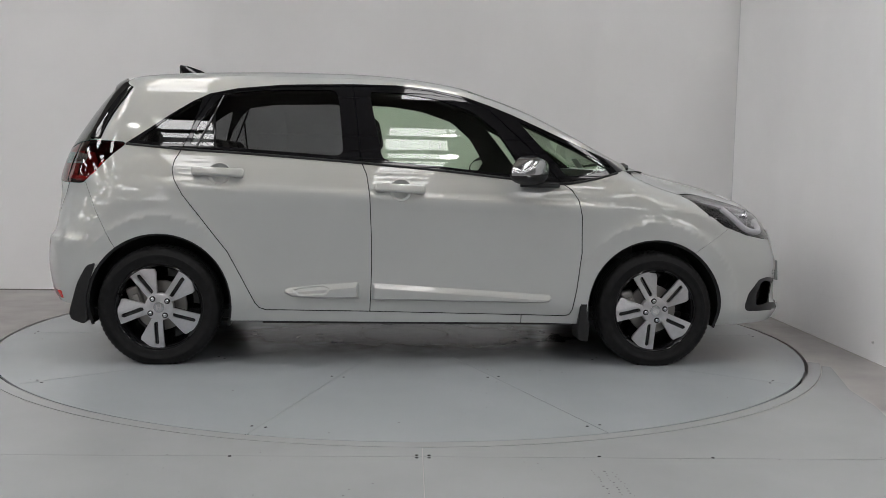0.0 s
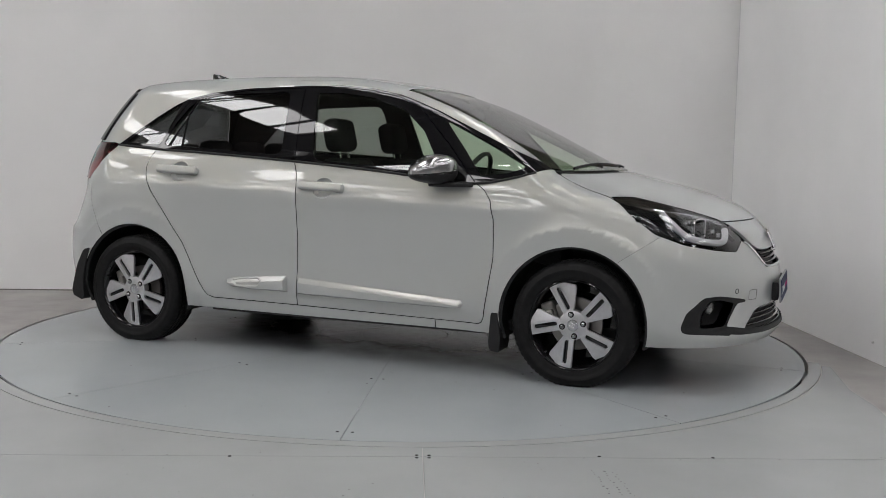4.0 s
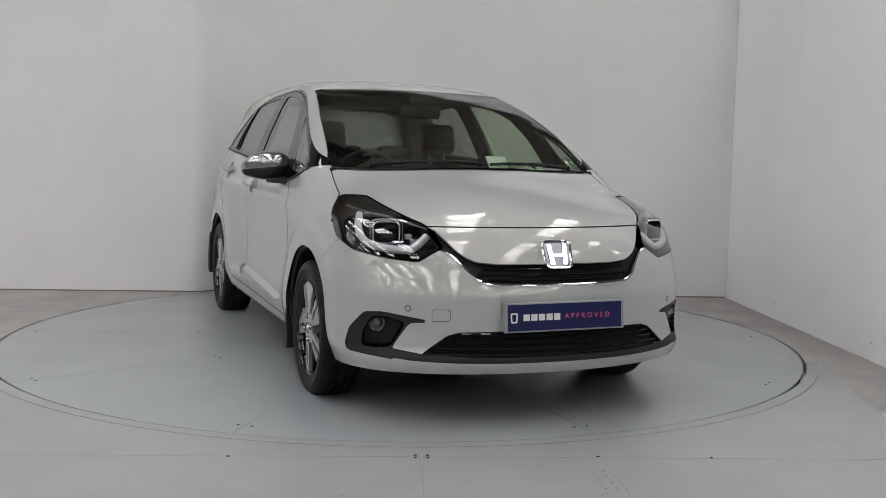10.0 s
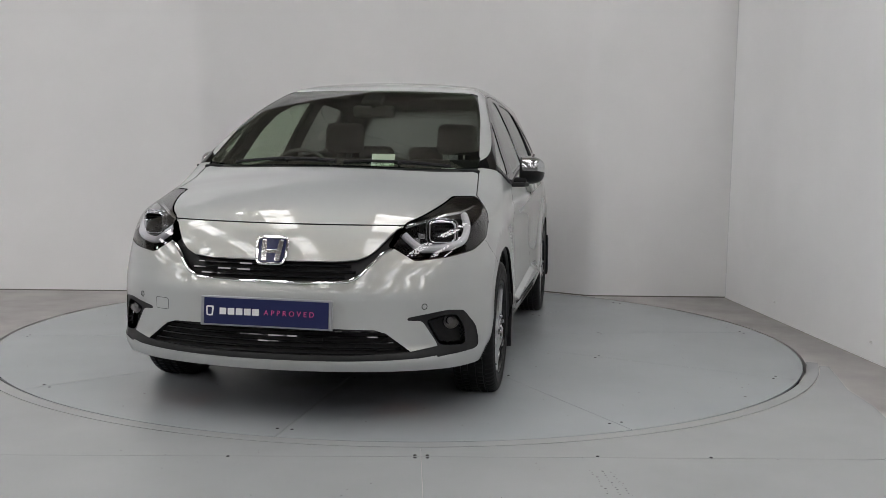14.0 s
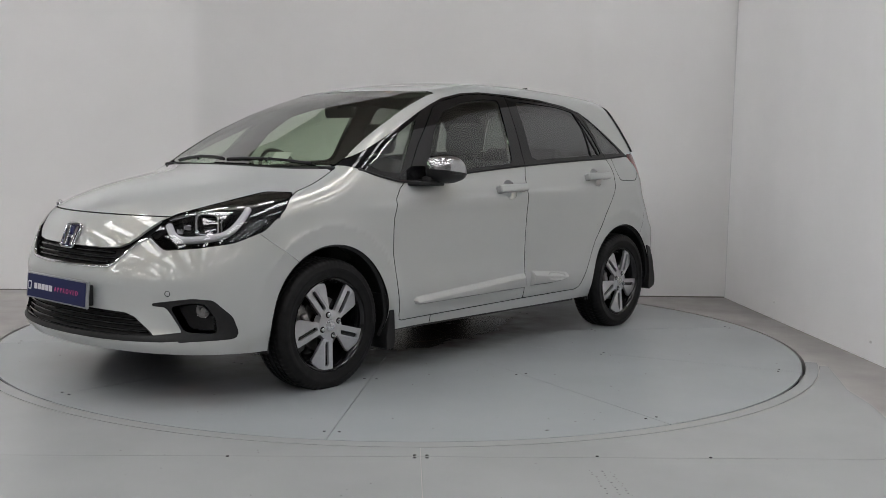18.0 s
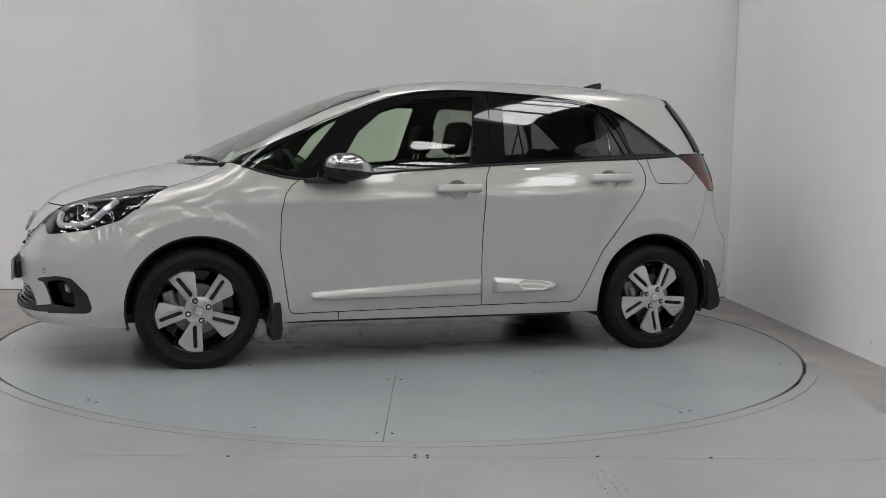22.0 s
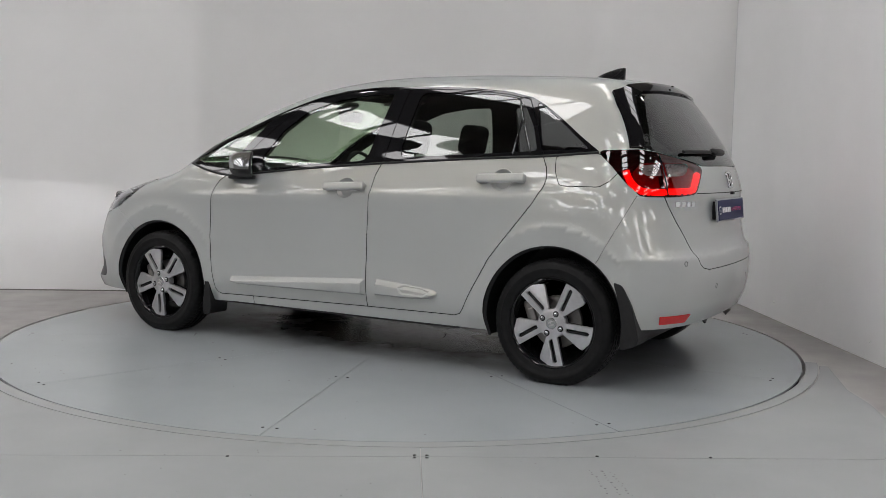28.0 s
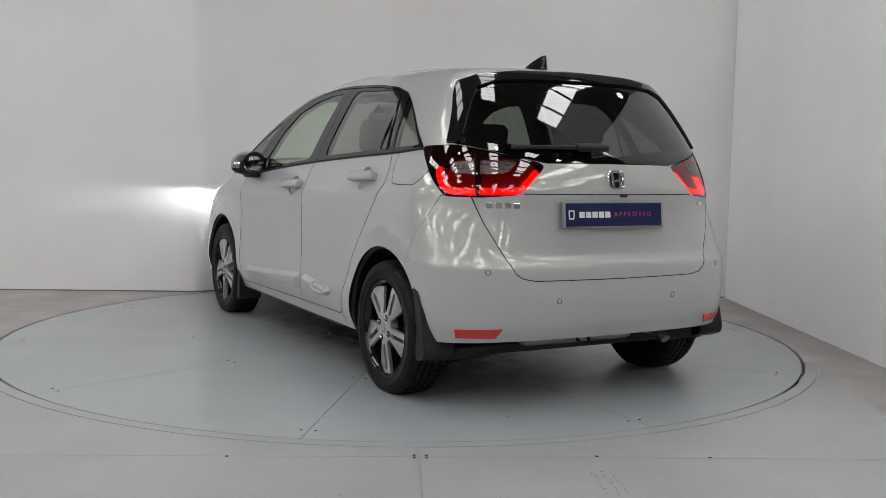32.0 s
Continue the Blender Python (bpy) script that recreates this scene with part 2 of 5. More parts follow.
# columns with k < 0 are added, unseen, to brighten the east wall
for k in range(-3, 7):
    x = -6.95 + 2.5 * k
    for y0, y1 in ((-18.5, -13.5), (-11.8, -8.0), (-7.0, -3.7), (-2.6, 0.4)):
        rooflight(x - 0.34, x + 0.34, y0, y1)

LAMP_GLOW = glow("high_bay_glow", (1.0, 0.99, 0.97), 20.0)


def high_bay(x, y):
    """A round hall lamp on a rod under the roof."""
    root = new("high_bay_lamp")
    root.matrix_basis = pose(x, y, H_ROOM)
    part("rod", tube([(0, 0, 0), (0, 0, -0.24)], 0.012, 8), FRAME, root)
    part("housing", lathe([(0.0005, -0.22), (0.05, -0.22), (0.07, -0.26), (0.115, -0.33), (0.118, -0.345), (0.11, -0.345)], 32, "z"), FRAME, root, "dark round lamp housing", True)
    part("diffuser", lathe([(0.0005, -0.342), (0.109, -0.342), (0.109, -0.336)], 32, "z"), LAMP_GLOW, root, "bright round diffuser")
    return tagged(root, "round dark high-bay lamp, lit, hanging from the roof", "lamp", "lamps in the roof")


for x in (-6.1, -2.65, 0.80, 4.25):
    for y in (-7.8, -3.85, 0.15):
        high_bay(x, y)

# ---- turntable: ten steel sectors round a middle plate ----
def sector(r0, r1, a0, a1, z0, z1, k=14):
    """A flat ring sector with thickness."""
    bm = bmesh.new()
    rows = []
    for z in (z1, z0):
        rows.append([[bm.verts.new((r * math.cos(a0 + (a1 - a0) * i / k), r * math.sin(a0 + (a1 - a0) * i / k), z)) for i in range(k + 1)] for r in (r0, r1)])
    for i in range(k):
        for (p, q), flip in ((rows[0], False), (rows[1], True)):
            f = (p[i], q[i], q[i + 1], p[i + 1])
            bm.faces.new(f[::-1] if flip else f)
        bm.faces.new((rows[0][1][i], rows[1][1][i], rows[1][1][i + 1], rows[0][1][i + 1]))
        bm.faces.new((rows[0][0][i + 1], rows[1][0][i + 1], rows[1][0][i], rows[0][0][i]))
    for i in (0, k):
        bm.faces.new((rows[0][0][i], rows[0][1][i], rows[1][1][i], rows[1][0][i]))
    return bm


JOINT = plain("dark_joint", (0.018, 0.018, 0.018), 0.8, spec=0.1)
turntable = new("turntable")
part("base_disc", lathe([(0.001, -0.012), (R_TABLE - 0.02, -0.012), (R_TABLE - 0.02, -0.05)], 120, "z"), JOINT, turntable, "dark base under the plates")
for i in range(10):
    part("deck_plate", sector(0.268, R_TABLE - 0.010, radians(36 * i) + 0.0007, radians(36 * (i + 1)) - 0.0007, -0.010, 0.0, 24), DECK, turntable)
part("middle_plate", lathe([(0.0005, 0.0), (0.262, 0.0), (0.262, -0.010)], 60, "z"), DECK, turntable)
for i in range(10):
    for r in (0.34, 1.25, 2.20):
        for d in (-0.03, 0.03):
            a = radians(36 * i)
            part("screw_head", lathe([(0.0005, 0.0012), (0.006, 0.001), (0.007, 0.0)], 8, "z", pose(r * math.cos(a) - d * math.sin(a), r * math.sin(a) + d * math.cos(a), 0)), JOINT, turntable)
tagged(turntable, "light grey painted steel turntable flush with the floor", "turntable")

# ---- painted steel apron round the table, in plates over the concrete ----
def flat_plate(outline, z0=0.0, z1=0.004):
    return prism(outline, z1 - z0, pose(0, 0, z0))


def ring_points(r, a0, a1, k=40):
    return [(r * math.cos(radians(a0 + (a1 - a0) * i / k)), r * math.sin(radians(a0 + (a1 - a0) * i / k))) for i in range(k + 1)]


RING = R_TABLE + 0.010
apron = part("apron", sector(RING, 2.3965, radians(-158), radians(-18), 0.0005, 0.0045, 80), FLOOR)
tagged(apron, "light grey painted steel apron round the turntable", "floor", kind="structure")
Y_SEAM, X_SEAM = -2.515, 0.072
left_side = ring_points(2.402, -158, -90)
right_side = ring_points(2.402, -90, -20)
part("apron_plate", flat_plate([(-9.0, -1.35)] + left_side[:-1] + [(0.072, -2.4), (0.0705, Y_SEAM + 0.0008), (-9.0, Y_SEAM - 0.12)]), FLOOR, apron)
part("apron_plate", flat_plate([(0.0745, -2.4)] + right_side[1:] + [(2.30, -0.84), (2.16, -1.38), (2.135, -1.69), (2.09, -1.90), (2.20, Y_SEAM + 0.02), (0.0735, Y_SEAM + 0.0012)]), FLOOR, apron)
part("apron_plate", flat_plate([(-9.0, Y_SEAM - 0.123), (0.0705, Y_SEAM - 0.0018), (0.066, -13.9), (-9.0, -13.9)]), FLOOR, apron)
part("apron_plate", flat_plate([(0.0735, Y_SEAM - 0.0018), (2.25, Y_SEAM + 0.016), (2.4, -13.9), (0.069, -13.9)]), FLOOR, apron)
for x, y in ((0.05, -2.50), (0.095, -2.50), (0.05, -2.53), (0.095, -2.53), (1.14, -2.50), (0.72, -2.495), (-0.62, -2.53)):
    part("screw_head", lathe([(0.0005, 0.0062), (0.006, 0.006), (0.007, 0.0045)], 8, "z", pose(x, y, 0)), JOINT, apron)
# scuffs and flecks that lie on the painted floor
rng = random.Random(4)
SCUFF = plain("black_scuff", (0.07, 0.07, 0.07), 0.8)


def flecks(name, spots, z, parent):
    bm = bmesh.new()
    for x, y, r in spots:
        k = 7
        vs = [bm.verts.new((x + r * (0.6 + 0.6 * rng.random()) * math.cos(6.28 * i / k), y + 0.9 * r * (0.6 + 0.6 * rng.random()) * math.sin(6.28 * i / k), z)) for i in range(k)]
        bm.faces.new(vs)
    return tagged(part(name, bm, SCUFF, parent), kind="stuff")


spots = []
for col, x in enumerate((0.664, 0.70, 0.735)):
    for k in range(11):
        spots.append((x + 0.006 * rng.uniform(-1, 1) + 0.0012 * k, -2.66 - 0.024 * k - 0.01 * col, rng.uniform(0.002, 0.006)))
for _ in range(60):
    spots.append((rng.uniform(-2.2, 1.9), rng.uniform(-3.1, -2.45), rng.uniform(0.0012, 0.004)))
flecks("scuff_marks", spots, 0.0052, apron)
spots = [(1.16, 1.89, 0.012)]
for _ in range(110):
    a, r = rng.uniform(0, 6.28), 2.25 * math.sqrt(rng.random())
    spots.append((r * math.cos(a), r * math.sin(a), rng.uniform(0.0015, 0.006)))
flecks("floor_specks", spots, 0.0008, turntable)
# bolts left in the wall boards
for y, z in ((-0.66, 0.108), (0.79, 0.121)):
    b = part("wall_bolt", lathe([(0.0005, 0.012), (0.006, 0.010), (0.008, 0.0)], 10, "x", pose(2.615, y, z, 0, 0, 180)), WALL)
    tagged(b, "small white-painted bolt in the white wall", "bolt", "bolts in the wall")
tagged(slab("trim", 2.611, 2.615, 1.856, 1.860, 0, H_ROOM, plain("grey_sealant", (0.70, 0.70, 0.70), 0.7)), "dark sealed joint in the wall corner", "trim", kind="structure")
# ---- the car's skin: a smooth solid given by its profiles ----
def curve(*knots):
    """A smooth monotone curve through (x, y) knots."""
    xs, ys = np.array([k[0] for k in knots], float), np.array([k[1] for k in knots], float)
    d = np.diff(ys) / np.diff(xs)
    m = np.zeros(len(xs))
    m[0], m[-1] = d[0], d[-1]
    for i in range(1, len(xs) - 1):
        if d[i - 1] * d[i] > 0:
            a, b = 2 * (xs[i + 1] - xs[i]) + xs[i] - xs[i - 1], xs[i + 1] - xs[i] + 2 * (xs[i] - xs[i - 1])
            m[i] = (a + b) / (a / d[i - 1] + b / d[i])

    def at(x):
        x = np.asarray(x, float)
        i = np.clip(np.searchsorted(xs, x) - 1, 0, len(xs) - 2)
        h = xs[i + 1] - xs[i]
        t = np.clip((x - xs[i]) / h, -3, 4)
        lo, hi = t < 0, t > 1
        tt = np.clip(t, 0, 1)
        y = ys[i] * (1 + 2 * tt) * (1 - tt) ** 2 + m[i] * h * tt * (1 - tt) ** 2 + ys[i + 1] * tt * tt * (3 - 2 * tt) + m[i + 1] * h * tt * tt * (tt - 1)
        return y + np.where(lo, t * h * m[0], 0) + np.where(hi, (t - 1) * h * m[-1], 0)
    return at


def smax(a, b, k):
    return np.maximum(a, b) + np.maximum(0, k - np.abs(a - b)) ** 2 / (4 * k)


def step(a, b, x):
    t = np.clip((x - a) / (b - a), 0, 1)
    return t * t * (3 - 2 * t)


def gauss(x, w):
    return np.exp(-(x / w) ** 2)


TOP = curve((-1.9, 1.40), (-1.68, 1.466), (-1.53, 1.494), (-1.35, 1.519), (-1.15, 1.533), (-0.95, 1.541), (-0.6, 1.549), (-0.3, 1.548), (-0.04, 1.535), (0.12, 1.516), (0.29, 1.487),
            (0.45, 1.442), (0.635, 1.378), (0.80, 1.303), (1.10, 1.163), (1.34, 1.054), (1.46, 1.016), (1.60, 0.984), (1.75, 0.948), (1.90, 0.900), (2.05, 0.832), (2.15, 0.755), (2.3, 0.55))
NOSE = curve((0.15, 2.12), (0.22, 2.19), (0.28, 2.225), (0.33, 2.205), (0.40, 2.20), (0.52, 2.205), (0.60, 2.185), (0.68, 2.155), (0.76, 2.125), (0.84, 2.08), (1.0, 1.95))
TAIL = curve((0.22, 1.84), (0.30, 1.885), (0.40, 1.925), (0.52, 1.938), (0.60, 1.934), (0.636, 1.928), (0.654, 1.914), (0.675, 1.904), (0.72, 1.896), (0.86, 1.888), (0.94, 1.895), (1.0, 1.882), (1.08, 1.852), (1.2, 1.785), (1.33, 1.70), (1.46, 1.60), (1.55, 1.52))
SIDE = curve((0.15, 0.775), (0.22, 0.803), (0.27, 0.815), (0.33, 0.832), (0.40, 0.838), (0.55, 0.832), (0.70, 0.834), (0.82, 0.836), (0.90, 0.826), (0.98, 0.802), (1.05, 0.776),
             (1.12, 0.744), (1.20, 0.710), (1.30, 0.662), (1.40, 0.608), (1.47, 0.560), (1.56, 0.480))
FLARE = curve((-2.2, 0.90), (-1.9, 0.945), (-1.6, 0.978), (-1.3, 0.996), (-1.0, 1.0), (0.9, 1.0), (1.3, 0.995), (1.6, 0.978), (1.9, 0.95), (2.3, 0.90))
ROUND = curve((0.2, 1.0), (0.62, 1.0), (0.93, 1.7), (1.15, 2.1), (1.30, 2.6), (1.45, 3.2), (1.6, 3.4))
HUBS, HUB_Z, ARCH_R = (1.318, -1.270), 0.312, 0.363
ARCHES = (1.311, -1.266)


def half_width(x, z):
    # shoulder crease along the doors
    zc = 0.880 - 0.0385 * x
    hold = step(-1.35, -1.1, x) * step(1.15, 0.85, x)
    w = (SIDE(z) + hold * 0.0085 * np.where(z < zc, gauss(z - zc, 0.06), gauss(z - zc, 0.018))) * (1 + (FLARE(x) - 1) * (0.55 + 0.45 * step(0.5, 1.1, z))) - 0.03 * step(1.0, 1.7, x) * step(0.6, 0.9, z)
    # wheel arches swell a little, doors hollow between them
    for hx in ARCHES:
        r = np.hypot(x - hx, z - HUB_Z)
        w = w + 0.016 * np.where(r < 0.450, 1.0, np.exp(-np.maximum(r - 0.450, 0) / 0.055)) * step(0.18, 0.3, z)
    return w


def skin(x, y, z):
    """Below 0 inside the car's body, above 0 outside."""
    v = np.abs(y)
    side = (v - half_width(x, z)) * 0.93
    xe = x + (0.05 * step(0.2, 0.6, x) + 0.19 * step(0.8, 1.35, x)) * v * v - 0.05 * v * v * step(0.9, 1.5, -x)
    crown = (0.10 + 0.05 * step(0.9, 1.6, x)) * v * v
    slope = 0.45 * step(0.3, 0.8, x) * (1 - step(1.3, 1.45, x))
    top = (z - TOP(xe) + crown) / np.sqrt(1 + slope * slope * 1.5)
    front = x - NOSE(z) + 0.36 * v * v + 0.47 * v ** 6
    back = -x - TAIL(z) + (0.10 * v * v + 0.50 * v ** 6) * ROUND(z)
    f = smax(side, top, 0.06)
    f = smax(f, front * 0.92, 0.10)
    f = smax(f, back * 0.9, 0.07)
    return smax(f, (0.195 - z), 0.03)


def gradient(p, e=1e-3):
    g = np.stack([skin(*(p + e * a).T) - skin(*(p - e * a).T) for a in np.eye(3)], 1)
    return g / (2 * e)


def skin_mesh(h):
    """Surface nets over a grid, then drawn onto the skin."""
    xs, ys, zs = np.arange(-2.06, 2.36, h), np.arange(-0.94 + h / 2, 0.95, h), np.arange(0.12, 1.64, h)
    ys = ys - (ys[0] + ys[-1]) / 2
    X, Y, Z = np.meshgrid(xs, ys, zs, indexing="ij")
    f = skin(X, Y, Z)
    s = f < 0
    c = np.zeros(tuple(k - 1 for k in s.shape), int)
    for dx in (0, 1):
        for dy in (0, 1):
            for dz in (0, 1):
                c += s[dx:dx + c.shape[0], dy:dy + c.shape[1], dz:dz + c.shape[2]]
    cells = (c > 0) & (c < 8)
    idx = -np.ones(cells.shape, int)
    idx[cells] = np.arange(cells.sum())
    i, j, k = np.nonzero(cells)
    p = np.stack([xs[i], ys[j], zs[k]], 1) + h / 2
    quads = []
    for ax in range(3):
        a = [slice(1, -1)] * 3
        b = [slice(1, -1)] * 3
        a[ax], b[ax] = slice(0, -1), slice(1, None)
        s0, s1 = s[tuple(a)], s[tuple(b)]
        for flip in (False, True):
            w = np.argwhere((s0 & ~s1) if not flip else (~s0 & s1))
            if not len(w):
                continue
            w = w + 1
            w[:, ax] -= 1
            o = [q for q in range(3) if q != ax]
            ring = []
            for da, db in ((-1, -1), (0, -1), (0, 0), (-1, 0)):
                q = w.copy()
                q[:, o[0]] += da
                q[:, o[1]] += db
                ring.append(idx[tuple(q.T)])
            ring = np.stack(ring, 1)
            quads.append(ring if (flip == (ax != 1)) is False else ring[:, ::-1])
    quads = np.concatenate(quads)
    for _ in range(6):
        g = gradient(p)
        d = skin(*p.T) / np.maximum((g * g).sum(1), 0.2)
        p = p - np.clip(d, -h, h)[:, None] * g
    g = gradient(p)
    return p, g / np.linalg.norm(g, axis=1)[:, None], quads


def tris(q):
    return np.concatenate([q[:, [0, 1, 2]], q[:, [0, 2, 3]]])


# ---- cutting panels out of the skin ----
def compact(p, n, t):
    used, inv = np.unique(t, return_inverse=True)
    return p[used], n[used], inv.reshape(-1, 3)


def refine(sheet, rule, limit):
    """Splits the triangles near a cut line into four."""
    p, n, t = sheet
    d = np.abs(rule(p))[t].min(1)
    size = np.linalg.norm(p[t[:, 0]] - p[t[:, 1]], axis=1)
    near = (d < 1.6 * size) & (size > limit)
    a = t[near]
    if not len(a):
        return sheet
    e = np.sort(np.concatenate([a[:, [0, 1]], a[:, [1, 2]], a[:, [2, 0]]]), axis=1)
    u, inv = np.unique(e, axis=0, return_inverse=True)
    inv = inv.reshape(-1)
    mid = len(p) + inv
    k = len(a)
    ab, bc, ca = mid[:k], mid[k:2 * k], mid[2 * k:]
    q = (n[u[:, 0]] + n[u[:, 1]])
    p = np.concatenate([p, (p[u[:, 0]] + p[u[:, 1]]) / 2])
    n = np.concatenate([n, q / np.linalg.norm(q, axis=1)[:, None]])
    new_t = np.concatenate([np.stack(c, 1) for c in ((a[:, 0], ab, ca), (ab, a[:, 1], bc), (ca, bc, a[:, 2]), (ab, bc, ca))])
    return p, n, np.concatenate([t[~near], new_t])


def clip(sheet, s):
    """Keeps the part of a sheet where s is below 0."""
    p, n, t = sheet
    inside = (s < 0)[t]
    c = inside.sum(1)
    out = [t[c == 3]]
    u_all, w_all = [], []
    extra = 0

    def cut(i, j):
        nonlocal extra
        u_all.append(np.stack([i, j], 1))
        k = np.arange(len(i)) + extra
        extra += len(i)
        return len(p) + k
    for count in (1, 2):
        m = c == count
        if not m.any():
            continue
        a, b = t[m], inside[m]
        first = np.argmax(b if count == 1 else ~b, axis=1)
        r = np.arange(len(a))
        v0, v1, v2 = a[r, first], a[r, (first + 1) % 3], a[r, (first + 2) % 3]
        e1, e2 = cut(v0, v1), cut(v0, v2)
        if count == 1:
            out.append(np.stack([v0, e1, e2], 1))
        else:
            out += [np.stack([e1, v1, v2], 1), np.stack([e1, v2, e2], 1)]
    if extra:
        u = np.concatenate(u_all)
        flip = u[:, 0] > u[:, 1]
        u[flip] = u[flip][:, ::-1]
        uu, inv = np.unique(u, axis=0, return_inverse=True)
        inv = inv.reshape(-1)
        f = (s[uu[:, 0]] / (s[uu[:, 0]] - s[uu[:, 1]]))[:, None]
        q = n[uu[:, 0]] * (1 - f) + n[uu[:, 1]] * f
        base = len(p)
        out = [np.where(o >= base, base + inv[np.clip(o - base, 0, None)], o) for o in out]
        p = np.concatenate([p, p[uu[:, 0]] * (1 - f) + p[uu[:, 1]] * f])
        n = np.concatenate([n, q / np.linalg.norm(q, axis=1)[:, None]])
    return compact(p, n, np.concatenate(out))


def split(sheet, rule, gap=0.002, limit=0.008):
    """Cuts a sheet along rule = 0: (inside, outside), half a gap back on both sides."""
    sheet = refine(refine(sheet, rule, limit), rule, limit)
    s = rule(sheet[0])
    return clip(sheet, s + gap), clip(sheet, gap - s)


def outline_distance(pts):
    """Signed distance to a closed outline in two coordinates, below 0 inside."""
    a = np.array(pts, float)
    b = np.roll(a, -1, 0)

    lo, hi = a.min(0) - 0.05, a.max(0) + 0.05

    def at(u, v):
        far = np.maximum.reduce([lo[0] - u, u - hi[0], lo[1] - v, v - hi[1]]) + 0.05
        near = far < 0.05
        far[near] = close(u[near], v[near])
        return far

    def close(u, v):
        q = np.stack([u, v], 1)
        best = np.full(len(q), 1e9)
        odd = np.zeros(len(q), bool)
        for (x0, y0), (x1, y1) in zip(a, b):
            d = np.array([x1 - x0, y1 - y0])
            w = q - (x0, y0)
            k = np.clip((w @ d) / (d @ d), 0, 1)
            best = np.minimum(best, np.hypot(*(w - k[:, None] * d).T))
            if y0 != y1:
                odd ^= ((y0 > v) != (y1 > v)) & (u < (x1 - x0) * (v - y0) / (y1 - y0) + x0)
        return np.where(odd, -best, best)
    return at


def rounded(pts, steps=5, r=0.35):
    """Rounds the corners of an outline."""
    out = []
    k = len(pts)
    for i in range(k):
        p, a, b = (np.array(pts[j % k], float) for j in (i, i - 1, i + 1))
        u, w = p + (a - p) * r, p + (b - p) * r
        for q in range(steps + 1):
            s = q / steps
            out.append(tuple((1 - s) ** 2 * u + 2 * s * (1 - s) * p + s * s * w))
    return out


def side_rule(pts, x0=-9, x1=9, inner=0.42):
    d = outline_distance(pts)
    return lambda p: np.maximum(d(p[:, 0], p[:, 2]), np.maximum(inner - np.abs(p[:, 1]), np.maximum(x0 - p[:, 0], p[:, 0] - x1)))


def end_rule(pts, front=True, limit=1.3, mirrored=True):
    if mirrored:
        pts = list(pts) + [(-y, z) for y, z in reversed(pts) if y > 1e-6]
    d = outline_distance(pts)
    return lambda p: np.maximum(d(p[:, 1], p[:, 2]), limit - p[:, 0] if front else p[:, 0] + limit)


def corner_rule(pts, front=True):
    d = outline_distance(pts)
    sgn = -1 if front else 1
    return lambda p: np.maximum(d((np.abs(p[:, 1]) + sgn * p[:, 0]) * 0.70711, p[:, 2]), (0.9 - p[:, 0]) if front else (p[:, 0] + 0.9))


def one_side(sheet, y):
    return clip(sheet, -sheet[0][:, 1] * y)


def sheet_object(name, sheet, mat, parent, label="", skirt=0.012, push=0.0, edge=None, border=None):
    """A panel: the cut sheet, with its rim turned inwards."""
    p, n, t = sheet
    flat = p
    p = p + n * push
    e = np.concatenate([t[:, [0, 1]], t[:, [1, 2]], t[:, [2, 0]]])
    key = np.sort(e, 1)
    u, inv, cnt = np.unique(key, axis=0, return_inverse=True, return_counts=True)
    rim = e[cnt[inv.reshape(-1)] == 1]
    if border:
        rim = rim[np.abs(border((flat[rim[:, 0]] + flat[rim[:, 1]]) / 2)) < 0.007]
    faces = [tuple(f) for f in t]
    verts, norms = [p], [n]
    if skirt and len(rim):
        a, b = rim[:, 0], rim[:, 1]
        side = np.cross(p[b] - p[a], n[a])
        side /= np.maximum(np.linalg.norm(side, axis=1), 1e-9)[:, None]
        base = len(p)
        k = len(rim)
        verts += [p[a], p[b], p[b] - n[b] * skirt, p[a] - n[a] * skirt]
        norms += [side] * 4
        i = base + np.arange(k)
        faces += [tuple(f) for f in np.stack([i + k, i, i + 3 * k, i + 2 * k], 1)]
    v, nn = np.concatenate(verts), np.concatenate(norms)
    me = mesh_of(name, v, faces, mat, True)
    # rim faces coloured dark, painting the shade into the panel gaps
    if edge:
        me.materials.append(edge)
        me.polygons.foreach_set("material_index", [int(i >= len(t)) for i in range(len(faces))])
    me.normals_split_custom_set_from_vertices([tuple(q) for q in nn])
    ob = new(name, me)
    ob.parent = parent
    if label:
        ob["label"] = label
    return ob


def on_skin(origin, way, most=1.2):
    """Where a ray from outside first meets the skin, and the normal there."""
    o, w = np.array(origin, float), np.array(way, float)
    w /= np.linalg.norm(w)
    k = np.linspace(0, most, 1500)
    q = o + k[:, None] * w
    f = skin(*q.T)
    p = q[np.argmax(f < 0)]
    g = gradient(p[None])[0]
    return Vector(p), Vector(g / np.linalg.norm(g))


P0, N0, Q0 = skin_mesh(0.019)
T0 = tris(Q0)
a, b, c = (P0[T0[:, i]] for i in range(3))
if (np.cross(b - a, c - a) * N0[T0[:, 0]]).sum(1).mean() < 0:
    T0 = T0[:, ::-1]
a, b, c = (P0[T0[:, i]] for i in range(3))
bad = (np.cross(b - a, c - a) * N0[T0[:, 0]]).sum(1) < 0
T0[bad] = T0[bad][:, ::-1]
SKIN = (P0, N0, T0)
car = new("car")


